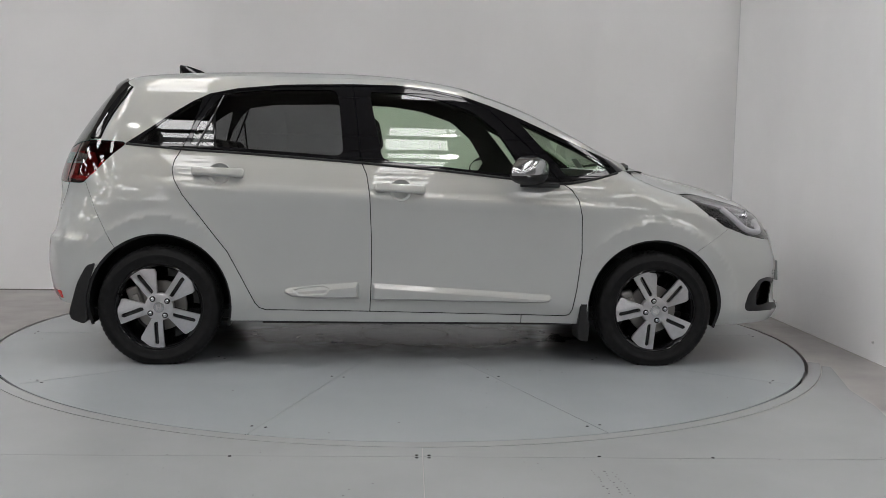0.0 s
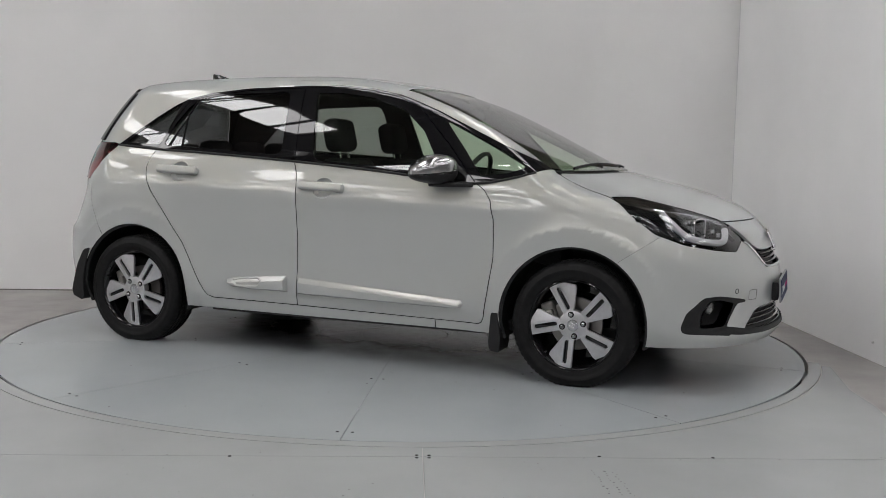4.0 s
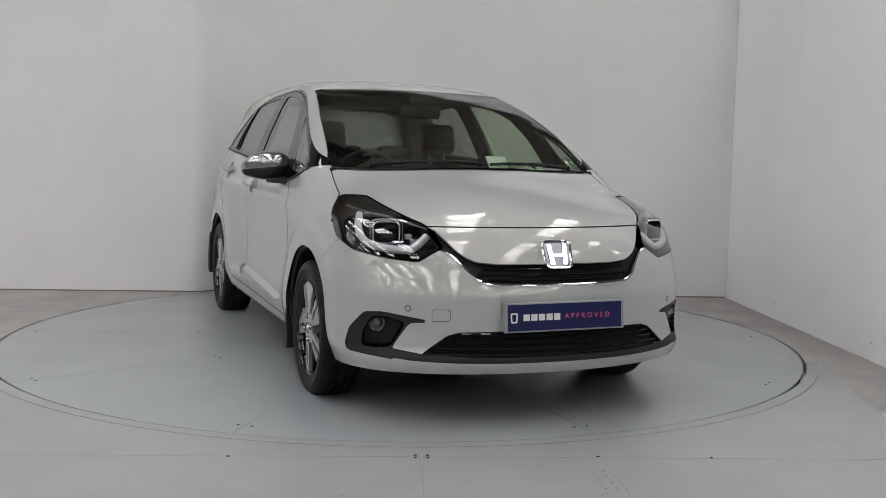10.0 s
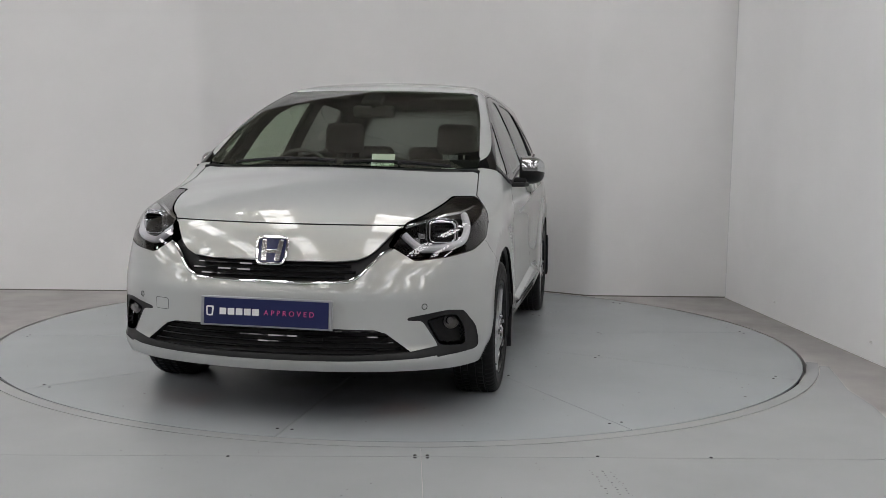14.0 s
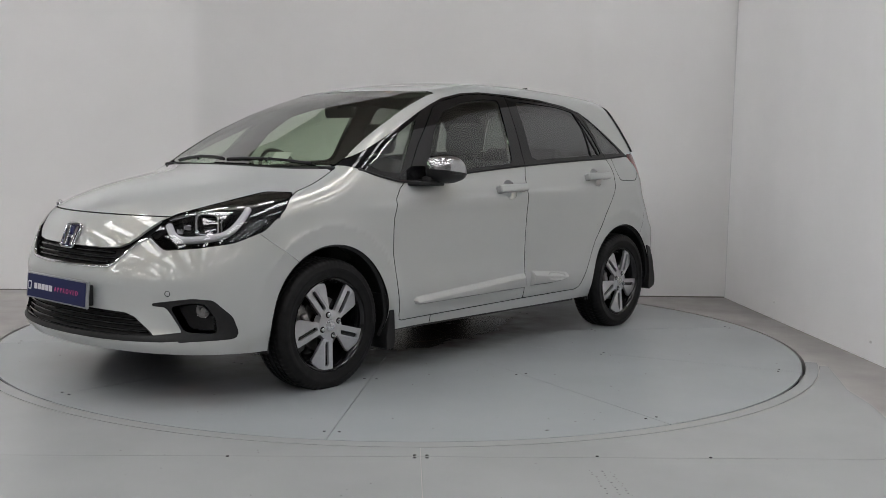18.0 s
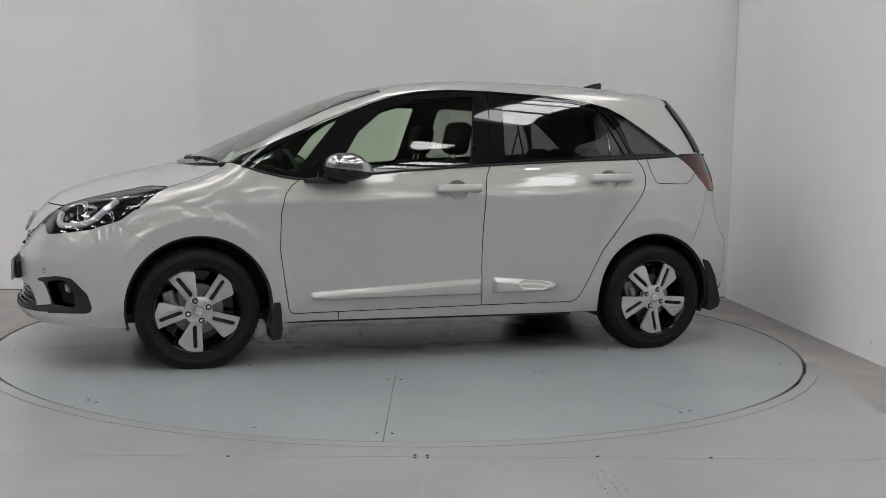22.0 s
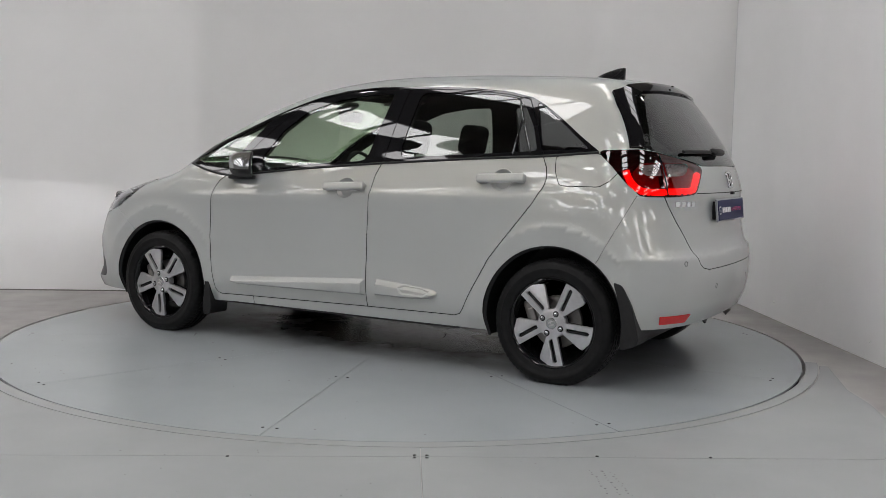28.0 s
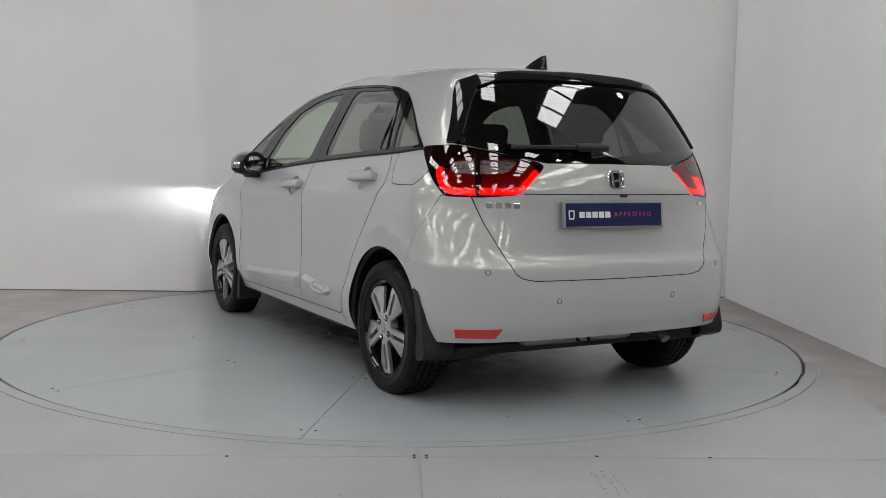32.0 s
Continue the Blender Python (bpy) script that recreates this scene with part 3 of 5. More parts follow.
# ---- panel outlines, in metres from the middle of the wheelbase ----
def arch_rule(p):
    r = np.minimum(np.hypot(p[:, 0] - ARCHES[0], p[:, 2] - HUB_Z), np.hypot(p[:, 0] - ARCHES[1], p[:, 2] - HUB_Z))
    return np.maximum(r - ARCH_R, 0.5 - np.abs(p[:, 1]))


FLOOR_LINE = curve((-2.2, 0.33), (-1.75, 0.305), (-1.60, 0.30), (-1.45, 0.235), (-0.8, 0.228), (0.9, 0.222), (1.6, 0.218), (1.9, 0.225), (2.3, 0.228))


def under_rule(p):
    return p[:, 2] - FLOOR_LINE(p[:, 0])


def windscreen_rule(p):
    x, v = p[:, 0], np.abs(p[:, 1])
    edge = np.interp(x, (0.2, 0.4, 0.75, 1.0, 1.2), (0.545, 0.568, 0.635, 0.668, 0.698))
    return np.maximum.reduce([x - 1.372 + 0.48 * v * v, 0.40 - 0.25 * v * v - x, v - edge, 0.95 - p[:, 2]])


def cowl_rule(p):
    x, v = p[:, 0], np.abs(p[:, 1])
    return np.maximum.reduce([x - 1.412 + 0.48 * v * v, 1.30 - 0.48 * v * v - x, v - 0.685, 0.95 - p[:, 2]])


def hood_rule(p):
    x, v = p[:, 0], np.abs(p[:, 1])
    edge = np.interp(x, (1.0, 1.15, 1.44, 1.6, 2.2), (0.68, 0.69, 0.722, 0.80, 0.80))
    return np.maximum.reduce([x - 2.082 + 0.46 * v * v, 1.405 - 0.48 * v * v - x, v - edge, 0.79 - p[:, 2]])


LAMP = rounded([(-0.522, 0.914), (-0.650, 0.914), (-0.841, 0.863), (-1.020, 0.812), (-1.114, 0.722), (-1.040, 0.668), (-0.898, 0.680), (-0.746, 0.703), (-0.625, 0.75), (-0.545, 0.84)], 4, 0.14)
TAIL_LAMP = rounded([(-0.497, 1.134), (-0.675, 1.142), (-0.769, 1.129), (-1.060, 1.066), (-0.973, 0.935), (-0.827, 0.922), (-0.650, 0.922), (-0.585, 0.99)], 4, 0.2)
NOSE_PANEL = [(0, 0.86), (0.30, 0.855), (0.497, 0.83), (0.470, 0.785), (0.415, 0.715), (0.385, 0.690), (0.345, 0.672), (0.26, 0.664), (0, 0.664)]
GRILLE = [(0, 0.664), (0.26, 0.664), (0.345, 0.672), (0.385, 0.690), (0.415, 0.715), (0.47, 0.785), (0.56, 0.84), (0.60, 0.74), (0.475, 0.715), (0.435, 0.694), (0.365, 0.618), (0.335, 0.598), (0.29, 0.588), (0, 0.583)]
INTAKE = [(0, 0.405), (0.28, 0.400), (0.42, 0.396), (0.465, 0.382), (0.56, 0.308), (0.34, 0.298), (0, 0.298)]
FOG = rounded([(0.796, 0.300), (0.798, 0.325), (0.788, 0.39), (0.748, 0.462), (0.69, 0.469), (0.545, 0.444), (0.545, 0.432), (0.60, 0.428), (0.657, 0.330), (0.657, 0.280), (0.70, 0.286), (0.76, 0.290), (0.787, 0.292)], 3, 0.2)
LIP = [(0, 0.298), (0.34, 0.298), (0.56, 0.308), (0.655, 0.324), (0.70, 0.324), (0.70, 0.292), (0.60, 0.281), (0.45, 0.276), (0.30, 0.274), (0, 0.274)]
DLO = [(-1.448, 1.128), (-1.164, 1.106), (-0.82, 1.089), (-0.242, 1.053), (0.228, 1.017), (0.538, 0.986), (0.792, 0.965), (0.974, 0.993), (1.10, 1.026), (1.165, 1.044), (1.11, 1.070), (0.989, 1.122), (0.836, 1.190), (0.686, 1.258), (0.538, 1.324),
       (0.418, 1.371), (0.298, 1.412), (0.117, 1.449), (-0.065, 1.466), (-0.306, 1.467), (-0.664, 1.454), (-0.898, 1.429), (-1.042, 1.396), (-1.125, 1.354), (-1.234, 1.282), (-1.341, 1.203)]
B_GAP = [(-0.197, 0.283), (-0.191, 0.494), (-0.194, 0.67), (-0.205, 0.88), (-0.222, 0.99), (-0.25, 1.054), (-0.297, 1.455)]
FRONT_DOOR = B_GAP + [(-0.065, 1.457), (0.117, 1.438), (0.298, 1.399), (0.41, 1.357), (0.621, 1.160), (0.795, 0.968), (0.85, 0.93), (0.885, 0.88), (0.906, 0.79), (0.910, 0.60), (0.886, 0.418), (0.866, 0.300), (0.852, 0.274), (0.83, 0.266)]
REAR_DOOR = B_GAP + [(-0.664, 1.442), (-0.898, 1.416), (-1.030, 1.388), (-1.103, 1.261), (-1.164, 1.108), (-1.198, 1.045), (-1.207, 1.00), (-1.198, 0.955), (-1.15, 0.872), (-1.038, 0.731), (-0.925, 0.588), (-0.839, 0.43), (-0.785, 0.325), (-0.765, 0.30), (-0.731, 0.288)]
FRONT_PANE = rounded([(-0.212, 1.428), (-0.065, 1.426), (0.146, 1.396), (0.340, 1.333), (0.472, 1.224), (0.575, 1.066), (0.545, 1.004), (0.228, 1.034), (-0.140, 1.062)], 3, 0.12)
REAR_PANE = rounded([(-0.962, 1.396), (-0.809, 1.419), (-0.378, 1.434), (-0.341, 1.082), (-0.83, 1.110), (-1.130, 1.128), (-1.085, 1.245), (-1.02, 1.345)], 3, 0.12)
QUARTER_PANE = rounded([(-1.398, 1.140), (-1.233, 1.270), (-1.120, 1.350), (-1.075, 1.372), (-1.150, 1.128)], 3, 0.1)
CORNER_PANE = rounded([(0.575, 1.290), (0.789, 1.188), (1.075, 1.052), (0.960, 1.016), (0.824, 1.000), (0.715, 1.130)], 3, 0.1)
REAR_GLASS = [(0, 1.072), (0.337, 1.070), (0.48, 1.098), (0.60, 1.130), (0.672, 1.147), (0.620, 1.281), (0.592, 1.36), (0.565, 1.42), (0.48, 1.46), (0, 1.48)]
TAILGATE = [(0, 0.571), (0.43, 0.573), (0.49, 0.584), (0.521, 0.606), (0.543, 0.651), (0.619, 0.803), (0.665, 0.935), (0.665, 1.16), (0, 1.16)]
SPOILER = [(0, 1.438), (0.30, 1.434), (0.44, 1.425), (0.52, 1.395), (0.560, 1.34), (0.598, 1.27), (0.655, 1.150), (0.692, 1.150), (0.638, 1.280), (0.606, 1.36), (0.574, 1.422), (0.49, 1.455), (0.30, 1.476), (0, 1.482)]
FUEL = rounded([(-1.235, 1.104), (-1.246, 1.03), (-1.275, 0.968), (-1.30, 0.962), (-1.475, 0.962), (-1.52, 0.99), (-1.57, 1.05), (-1.448, 1.122)], 3, 0.15)


def front_bumper_rule(p):
    x, z = p[:, 0], p[:, 2]
    return np.maximum(np.interp(z, (0.2, 0.56, 0.618, 0.70, 0.76), (1.46, 1.46, 1.533, 1.655, 1.74)) - x, z - 0.80)


def rear_bumper_rule(p):
    x, z = p[:, 0], p[:, 2]
    return np.maximum(x - np.interp(z, (0.2, 0.58, 0.624, 0.793, 0.93), (-1.47, -1.47, -1.50, -1.587, -1.648)), z - 0.926)


def fender_rule(p):
    return np.maximum(p[:, 2] - 1.040, 0.6 - p[:, 0])


def roof_rule(p):
    x, v = p[:, 0], np.abs(p[:, 1])
    return np.maximum(v - np.interp(x, (-1.6, -1.2, -0.4, 0.3, 0.5), (0.46, 0.515, 0.525, 0.515, 0.50)), np.maximum(1.38 - p[:, 2], -1.50 + 0.06 * v - x))


# ---- cut, largest openings first ----
_, rest = split(SKIN, arch_rule, 0.0)
_, rest = split(rest, under_rule, 0.0)
wind, rest = split(rest, windscreen_rule, 0.001)
cowl, rest = split(rest, cowl_rule, 0.001)
lamp, rest = split(rest, corner_rule(LAMP), 0.002)
tail, rest = split(rest, corner_rule(TAIL_LAMP, False), 0.0015)
hood, rest = split(rest, lambda p: np.maximum(hood_rule(p), 0.805 - p[:, 2]), 0.0025)
grille, rest = split(rest, end_rule(GRILLE), 0.001)
nose, rest = split(rest, end_rule(NOSE_PANEL), 0.001)
intake, rest = split(rest, end_rule(INTAKE), 0.0)
fog, rest = split(rest, lambda p: end_rule(FOG, mirrored=False)(np.stack([p[:, 0], np.abs(p[:, 1]), p[:, 2]], 1)), 0.0)
lip, rest = split(rest, end_rule(LIP), 0.0)
spoil, rest = split(rest, end_rule(SPOILER, False, 1.38), 0.001)
glass_r, rest = split(rest, end_rule(REAR_GLASS, False, 1.38), 0.0015)
gate, rest = split(rest, end_rule(TAILGATE, False, 1.5), 0.002)
doors_f, rest = split(rest, side_rule(FRONT_DOOR), 0.0022)
doors_r, rest = split(rest, side_rule(REAR_DOOR), 0.0022)
bump_f, rest = split(rest, front_bumper_rule, 0.001)
bump_r, rest = split(rest, rear_bumper_rule, 0.001)
trim_side, rest = split(rest, side_rule(DLO), 0.001)
fenders, rest = split(rest, fender_rule, 0.002)
roof, rest = split(rest, roof_rule, 0.001)

sheet_object("hood", hood, PAINT, car, edge=DARK)
sheet_object("nose_panel", nose, PAINT, car)
sheet_object("roof_panel", roof, PAINT, car)
sheet_object("windscreen", wind, GLASS, car, "green-tinted windscreen", 0.004, -0.002)
sheet_object("cowl", cowl, BLACK, car, "black cowl grille", 0.01, -0.012)
front_bumper = sheet_object("front_bumper", bump_f, PAINT, car, edge=DARK)
rear_bumper = sheet_object("rear_bumper", bump_r, PAINT, car, edge=DARK)
tailgate = sheet_object("tailgate", gate, PAINT, car, edge=DARK)
sheet_object("rear_window", glass_r, GLASS_REAR, tailgate, "dark privacy rear window", 0.004)
sheet_object("spoiler", spoil, BLACK_GLOSS, tailgate, "gloss black roof spoiler", 0.02, 0.012)
grille_back = sheet_object("grille", grille, BLACK, front_bumper, "black upper grille", 0.02, -0.03)
sheet_object("lower_grille", intake, BLACK, front_bumper, "black lower grille", 0.02, -0.035)
sheet_object("lower_lip", lip, BLACK, front_bumper, "black lower lip", 0.02, -0.003)
fuel_flap, body_rest = split(rest, lambda p: np.maximum(side_rule(FUEL)(p), -p[:, 1]), 0.0018)
sheet_object("body_side", body_rest, PAINT, car, edge=DARK)
sheet_object("fuel_flap", fuel_flap, PAINT, car, edge=DARK)
DOORS = {}
HANDLES = {"front": (-0.050, 0.914), "rear": (-0.975, 0.981)}


def cup_rule(x, z):
    """The round hollow behind a door handle."""
    return lambda p: np.hypot((p[:, 0] - x - 0.004) / 1.03, p[:, 2] - z) - 0.056


for y in (1, -1):
    sheet_object("front_fender", one_side(fenders, y), PAINT, car, edge=DARK)
    for kind, sheet, pane_line in (("front", doors_f, FRONT_PANE), ("rear", doors_r, REAR_PANE)):
        d, trim = split(one_side(sheet, y), lambda p: -side_rule(DLO)(p), 0.0008)
        _, d = split(d, cup_rule(*HANDLES[kind]), 0.0, 0.004)
        door = sheet_object(kind + "_door", d, PAINT, car, edge=DARK)
        DOORS[kind, y] = door
        w, trim = split(trim, side_rule(pane_line), 0.0)
        sheet_object("window_frame", trim, BLACK_GLOSS, door, "gloss black window frame", 0.012)
        sheet_object("window", w, GLASS if kind == "front" else GLASS_DARK, door, "green-tinted door window" if kind == "front" else "dark privacy door window", 0.0, -0.004)
    t = one_side(trim_side, y)
    w, t = split(t, side_rule(CORNER_PANE), 0.0)
    sheet_object("front_quarter_window", w, GLASS, car, "green-tinted corner window", 0.0, -0.003)
    w, t = split(t, side_rule(QUARTER_PANE), 0.0)
    sheet_object("rear_quarter_window", w, GLASS_DARK, car, "dark privacy corner window", 0.0, -0.003)
    sheet_object("side_trim", t, BLACK_GLOSS, car, "gloss black window surround", 0.012)

# dark inner shell behind the gaps, open at the glass
inner = SKIN
for rule in (arch_rule, under_rule, windscreen_rule, end_rule(REAR_GLASS, False, 1.38), side_rule(FRONT_PANE), side_rule(REAR_PANE), side_rule(CORNER_PANE), side_rule(QUARTER_PANE), corner_rule(LAMP), corner_rule(TAIL_LAMP, False), end_rule(INTAKE), end_rule(GRILLE), lambda p: end_rule(FOG, mirrored=False)(np.stack([p[:, 0], np.abs(p[:, 1]), p[:, 2]], 1))):
    inner = split(inner, rule, 0.0, 0.012)[1]
sheet_object("inner_shell", inner, TRIM_IN, car, "dark cabin lining", 0.0, -0.03)
# ---- lamps ----
def corner_point(a, z, side, depth=0.0, front=True):
    """A point on the skin seen along the car's corner diagonal, set back by depth."""
    s = 1 if front else -1
    h = 0.70711
    d = 2.7
    o = (s * (-a + d) * h, side * (a + d) * h, z)
    w = (-s * h, -side * h, 0)
    p, n = on_skin(o, w, 2.2)
    return p + Vector(w) * depth


def ribbon(points, radius, flat=1.0, steps=10):
    """A smooth bar through points."""
    pts = [Vector(p) for p in points]
    out = []
    for i in range(len(pts) - 1):
        p0, p1, p2, p3 = pts[max(i - 1, 0)], pts[i], pts[i + 1], pts[min(i + 2, len(pts) - 1)]
        for k in range(4):
            t = k / 4
            out.append(0.5 * (2 * p1 + (p2 - p0) * t + (2 * p0 - 5 * p1 + 4 * p2 - p3) * t * t + (3 * p1 - p0 - 3 * p2 + p3) * t ** 3))
    out.append(pts[-1])
    return tube(out, radius, steps)


def pocket_rule(p):
    return outline_distance(FOG_POCKET)(np.abs(p[:, 1]), p[:, 2])


INDICATORS, BEAMS, GUIDES, MIRRORS = [], [], [], []
FOG_POCKET = rounded([(0.757, 0.318), (0.752, 0.385), (0.726, 0.444), (0.690, 0.450), (0.612, 0.430), (0.664, 0.326)], 3, 0.2)
for side in (1, -1):
    sheet = one_side(lamp, side)
    head = sheet_object("headlamp", sheet, GLASS_CLEAR, car, "clear headlamp with a white light guide", 0.0)
    way = np.array([0.70711, 0.70711 * side, 0.0])
    sheet_object("bowl", (sheet[0], np.tile(way, (len(sheet[0]), 1)), sheet[2]), BLACK_GLOSS, head, "dark lamp bowl", -0.128, -0.132, None, corner_rule(LAMP))
    part("light_guide", ribbon([corner_point(a, z, side, 0.028) for a, z in ((-0.702, 0.840), (-0.726, 0.795), (-0.762, 0.752), (-0.81, 0.727), (-0.90, 0.713), (-0.975, 0.711), (-1.012, 0.731), (-1.036, 0.766))], 0.0155), GUIDE, head, "white daytime light guide", True)
    part("trim_bar", ribbon([corner_point(a, z, side, 0.022) for a, z in ((-0.60, 0.872), (-0.70, 0.852), (-0.82, 0.838), (-0.95, 0.812), (-1.04, 0.79))], 0.0075), CHROME, head, smooth=True)
    c = corner_point(-0.862, 0.775, side, 0.040)
    turn = pose(*c, 0, 0, 20 * side)
    sq = rounded([(-0.054, -0.043), (0.054, -0.043), (0.054, 0.045), (-0.054, 0.045)], 5, 0.28)
    part("projector_frame", tube([turn @ Vector((0.004, u * 1.22, v * 1.20)) for u, v in sq + sq[:2]], 0.003, 8), SATIN, head, "satin projector frame", True)
    part("projector_ring", tube([turn @ Vector((0.012, u, v)) for u, v in sq + sq[:2]], 0.0045, 8), CHROME, head, "chrome projector ring", True)
    wall = bmesh.new()
    rings = [[wall.verts.new(turn @ Vector((dx, u * k, v * k))) for u, v in sq] for dx, k in ((0.012, 1.0), (-0.05, 0.86))]
    for q in range(len(sq)):
        wall.faces.new((rings[0][q], rings[0][(q + 1) % len(sq)], rings[1][(q + 1) % len(sq)], rings[1][q]))
    part("projector_wall", wall, SATIN, head, "satin projector housing", True)
    part("projector_lens", lathe([(0.0005, 0.018), (0.015, 0.016), (0.028, 0.008), (0.036, -0.008), (0.037, -0.02)], 28, "x", turn @ pose(-0.02, 0, -0.016) @ Matrix.Diagonal((1, 1.1, 0.62, 1))), BLACK_GLOSS, head, "dark projector lens", True)
    for a, z in ((-0.955, 0.76), (-0.985, 0.742)):
        part("reflector_cell", box(0.012, 0.03, 0.022, pose(*corner_point(a, z, side, 0.05), 0, 0, side * 30), 0.003), SATIN, head)
    # low beam: a hot strip under a flat lid that gives the cut-off; a cover hides it when off
    tip = corner_point(-0.862, 0.790, side, 0.014)
    zt, xm, yc = 0.800, tip.x, tip.y
    length, hh = 0.046, 0.009
    lid = [(-length - 0.004, side * -0.044), (0, side * -0.044), (-0.002, side * 0.01), (-0.026, side * 0.045), (-length, side * 0.060), (-length - 0.004, side * 0.060)]
    teeth = [(-length - 0.004, side * -0.044)]
    for q in range(9):
        teeth += [(-0.004, side * (-0.044 + 0.0115 * q)), (-0.034, side * (-0.044 + 0.0115 * (q + 0.9)))]
    teeth.append((-length - 0.004, side * 0.060))
    bx = merge(prism(lid, 0.0015, pose(0, 0, 0)), prism(teeth, 0.0015, pose(0, 0, -hh)), box(length, 0.002, hh, pose(-length / 2, side * -0.045, -hh / 2)), box(0.002, 0.104, hh, pose(-length - 0.003, side * 0.008, -hh / 2)))
    bmesh.ops.transform(bx, matrix=pose(xm, yc, zt), verts=bx.verts)
    part("beam_box", bx, DARK, head, "black low-beam box")
    part("beam_strip", box(0.001, 0.034, 0.0005, pose(xm - length + 0.008, yc, zt - 0.0012, 0, 0, side * -8)), BEAM, head, "low-beam light strip")
    sh = part("beam_cover", box(0.006, 0.046, 0.007, pose(0.008, 0, 0, 0, 0, side * -8)), DARK, car, "black beam cover")
    BEAMS.append((sh, pose(xm - length, yc, zt - 0.0012)))
    # indicator: an amber bar that stands forward when lit
    line = ((-0.655, 0.866), (-0.70, 0.858), (-0.78, 0.845), (-0.875, 0.828))
    vane = part("indicator_bar", ribbon([corner_point(a, z, side, 0.050) for a, z in line], 0.027), AMBER_GLOW, car, "amber indicator element", True)
    part("indicator_core", ribbon([corner_point(a, z + 0.004, side, 0.024) for a, z in line[:3]], 0.017), AMBER_CORE, vane, "bright amber core", True)
    INDICATORS.append((vane, side))

    sheet = one_side(tail, side)
    clear = []
    red = sheet
    for line in (((-0.662, 1.050), (-0.680, 1.068), (-0.766, 1.078), (-0.772, 1.020), (-0.690, 1.020), (-0.672, 1.030)), ((-0.792, 1.076), (-0.925, 1.080), (-0.942, 1.066), (-0.912, 1.030), (-0.885, 1.020), (-0.797, 1.018))):
        c, red = split(red, corner_rule(line, False), 0.0, 0.005)
        clear.append(c)
    rear = sheet_object("tail_lamp", red, LENS_RED, car, "red tail lamp with a dark surround", 0.0)
    for c in clear:
        sheet_object("clear_lens", c, LENS_SMOKE, rear, "clear reversing lens", 0.004)
        sheet_object("lens_reflector", (c[0], np.tile(np.array([-0.70711, 0.70711 * side, 0.0]), (len(c[0]), 1)), c[2]), LENS_GREY, rear, "", 0.0, -0.012)
    way = np.array([-0.70711, 0.70711 * side, 0.0])
    for line in (((-0.648, 1.035), (-0.690, 1.078), (-0.764, 1.082), (-0.780, 0.936), (-0.690, 0.938), (-0.630, 0.962)), ((-0.795, 1.082), (-0.935, 1.084), (-1.028, 1.036), (-0.965, 0.946), (-0.800, 0.936))):
        c, _ = split(sheet, corner_rule(line, False), 0.0, 0.006)
        sheet_object("red_reflector", (c[0], np.tile(way, (len(c[0]), 1)), c[2]), RED_DEEP, rear, "red reflector panel", 0.0, -0.050)
    flat = (sheet[0], np.tile(way, (len(sheet[0]), 1)), sheet[2])
    sheet_object("bowl", flat, BLACK_GLOSS, rear, "dark lamp bowl", -0.056, -0.060, None, corner_rule(TAIL_LAMP, False))
    sheet_object("lamp_can", flat, DARK, rear, "", -0.075, -0.135, None, corner_rule(TAIL_LAMP, False))
    low = [(-0.606, 1.040), (-0.616, 1.00), (-0.640, 0.965), (-0.680, 0.945), (-0.782, 0.943)]
    inn = [(-0.800, 0.946), (-0.950, 0.950), (-0.985, 0.980), (-1.018, 1.028)]
    lit = part("lit_guide", merge(ribbon([corner_point(a, z, side, 0.022, False) for a, z in low], 0.0165), ribbon([corner_point(a, z, side, 0.022, False) for a, z in inn], 0.016)), RED_GLOW, car, "glowing red tail light guide", True)
    GUIDES.append((lit, side))
    part("light_guide", merge(ribbon([corner_point(a, z, side, 0.046, False) for a, z in low], 0.013), ribbon([corner_point(a, z, side, 0.046, False) for a, z in inn], 0.012)), RED_GUIDE, rear, "red light guide", True)
    part("divider", ribbon([corner_point(a, z, side, -0.0005, False) for a, z in ((-0.769, 1.128), (-0.776, 1.06), (-0.783, 1.0), (-0.792, 0.926))], 0.0035), BLACK_GLOSS, rear)
    # rear reflector in the bumper
    refl = outline_distance([(0.744, 0.367), (0.562, 0.370), (0.582, 0.329), (0.732, 0.329)])
    cut, _ = split(one_side(bump_r, side), lambda p: np.maximum(refl(np.abs(p[:, 1]), p[:, 2]), p[:, 0] + 1.4), 0.0, 0.004)
    sheet_object("reflector", cut, RED_PLASTIC, rear_bumper, "red bumper reflector", 0.006, 0.003)
    # fog lamp in its pocket
    pocket, rim_sheet = split(one_side(fog, side), pocket_rule, 0.0, 0.005)
    sheet_object("fog_surround", rim_sheet, BLACK, front_bumper, "black fog lamp surround", 0.02, -0.003)
    sheet_object("fog_pocket", (pocket[0], np.tile(np.array([0.9, 0.436 * side, 0.0]), (len(pocket[0]), 1)), pocket[2]), BLACK, front_bumper, "recessed black pocket", -0.046, -0.05, None, pocket_rule)
    p, n = on_skin((2.8, side * 0.715, 0.415), (-1, 0, 0), 1.5)
    fl = part("fog_lamp", lathe([(0.0005, 0.006), (0.022, 0.003), (0.029, -0.006), (0.034, -0.004), (0.036, -0.02)], 24, "x", pose(*(p - n * 0.018), 0, 0, 26 * side)), GLASS_CLEAR, front_bumper, "round clear fog lamp", True)
    part("reflector_bowl", lathe([(0.0005, -0.012), (0.012, -0.012), (0.014, -0.03), (0.033, -0.010)], 24, "x", pose(*(p - n * 0.018), 0, 0, 26 * side)), DISC, fl, smooth=True)
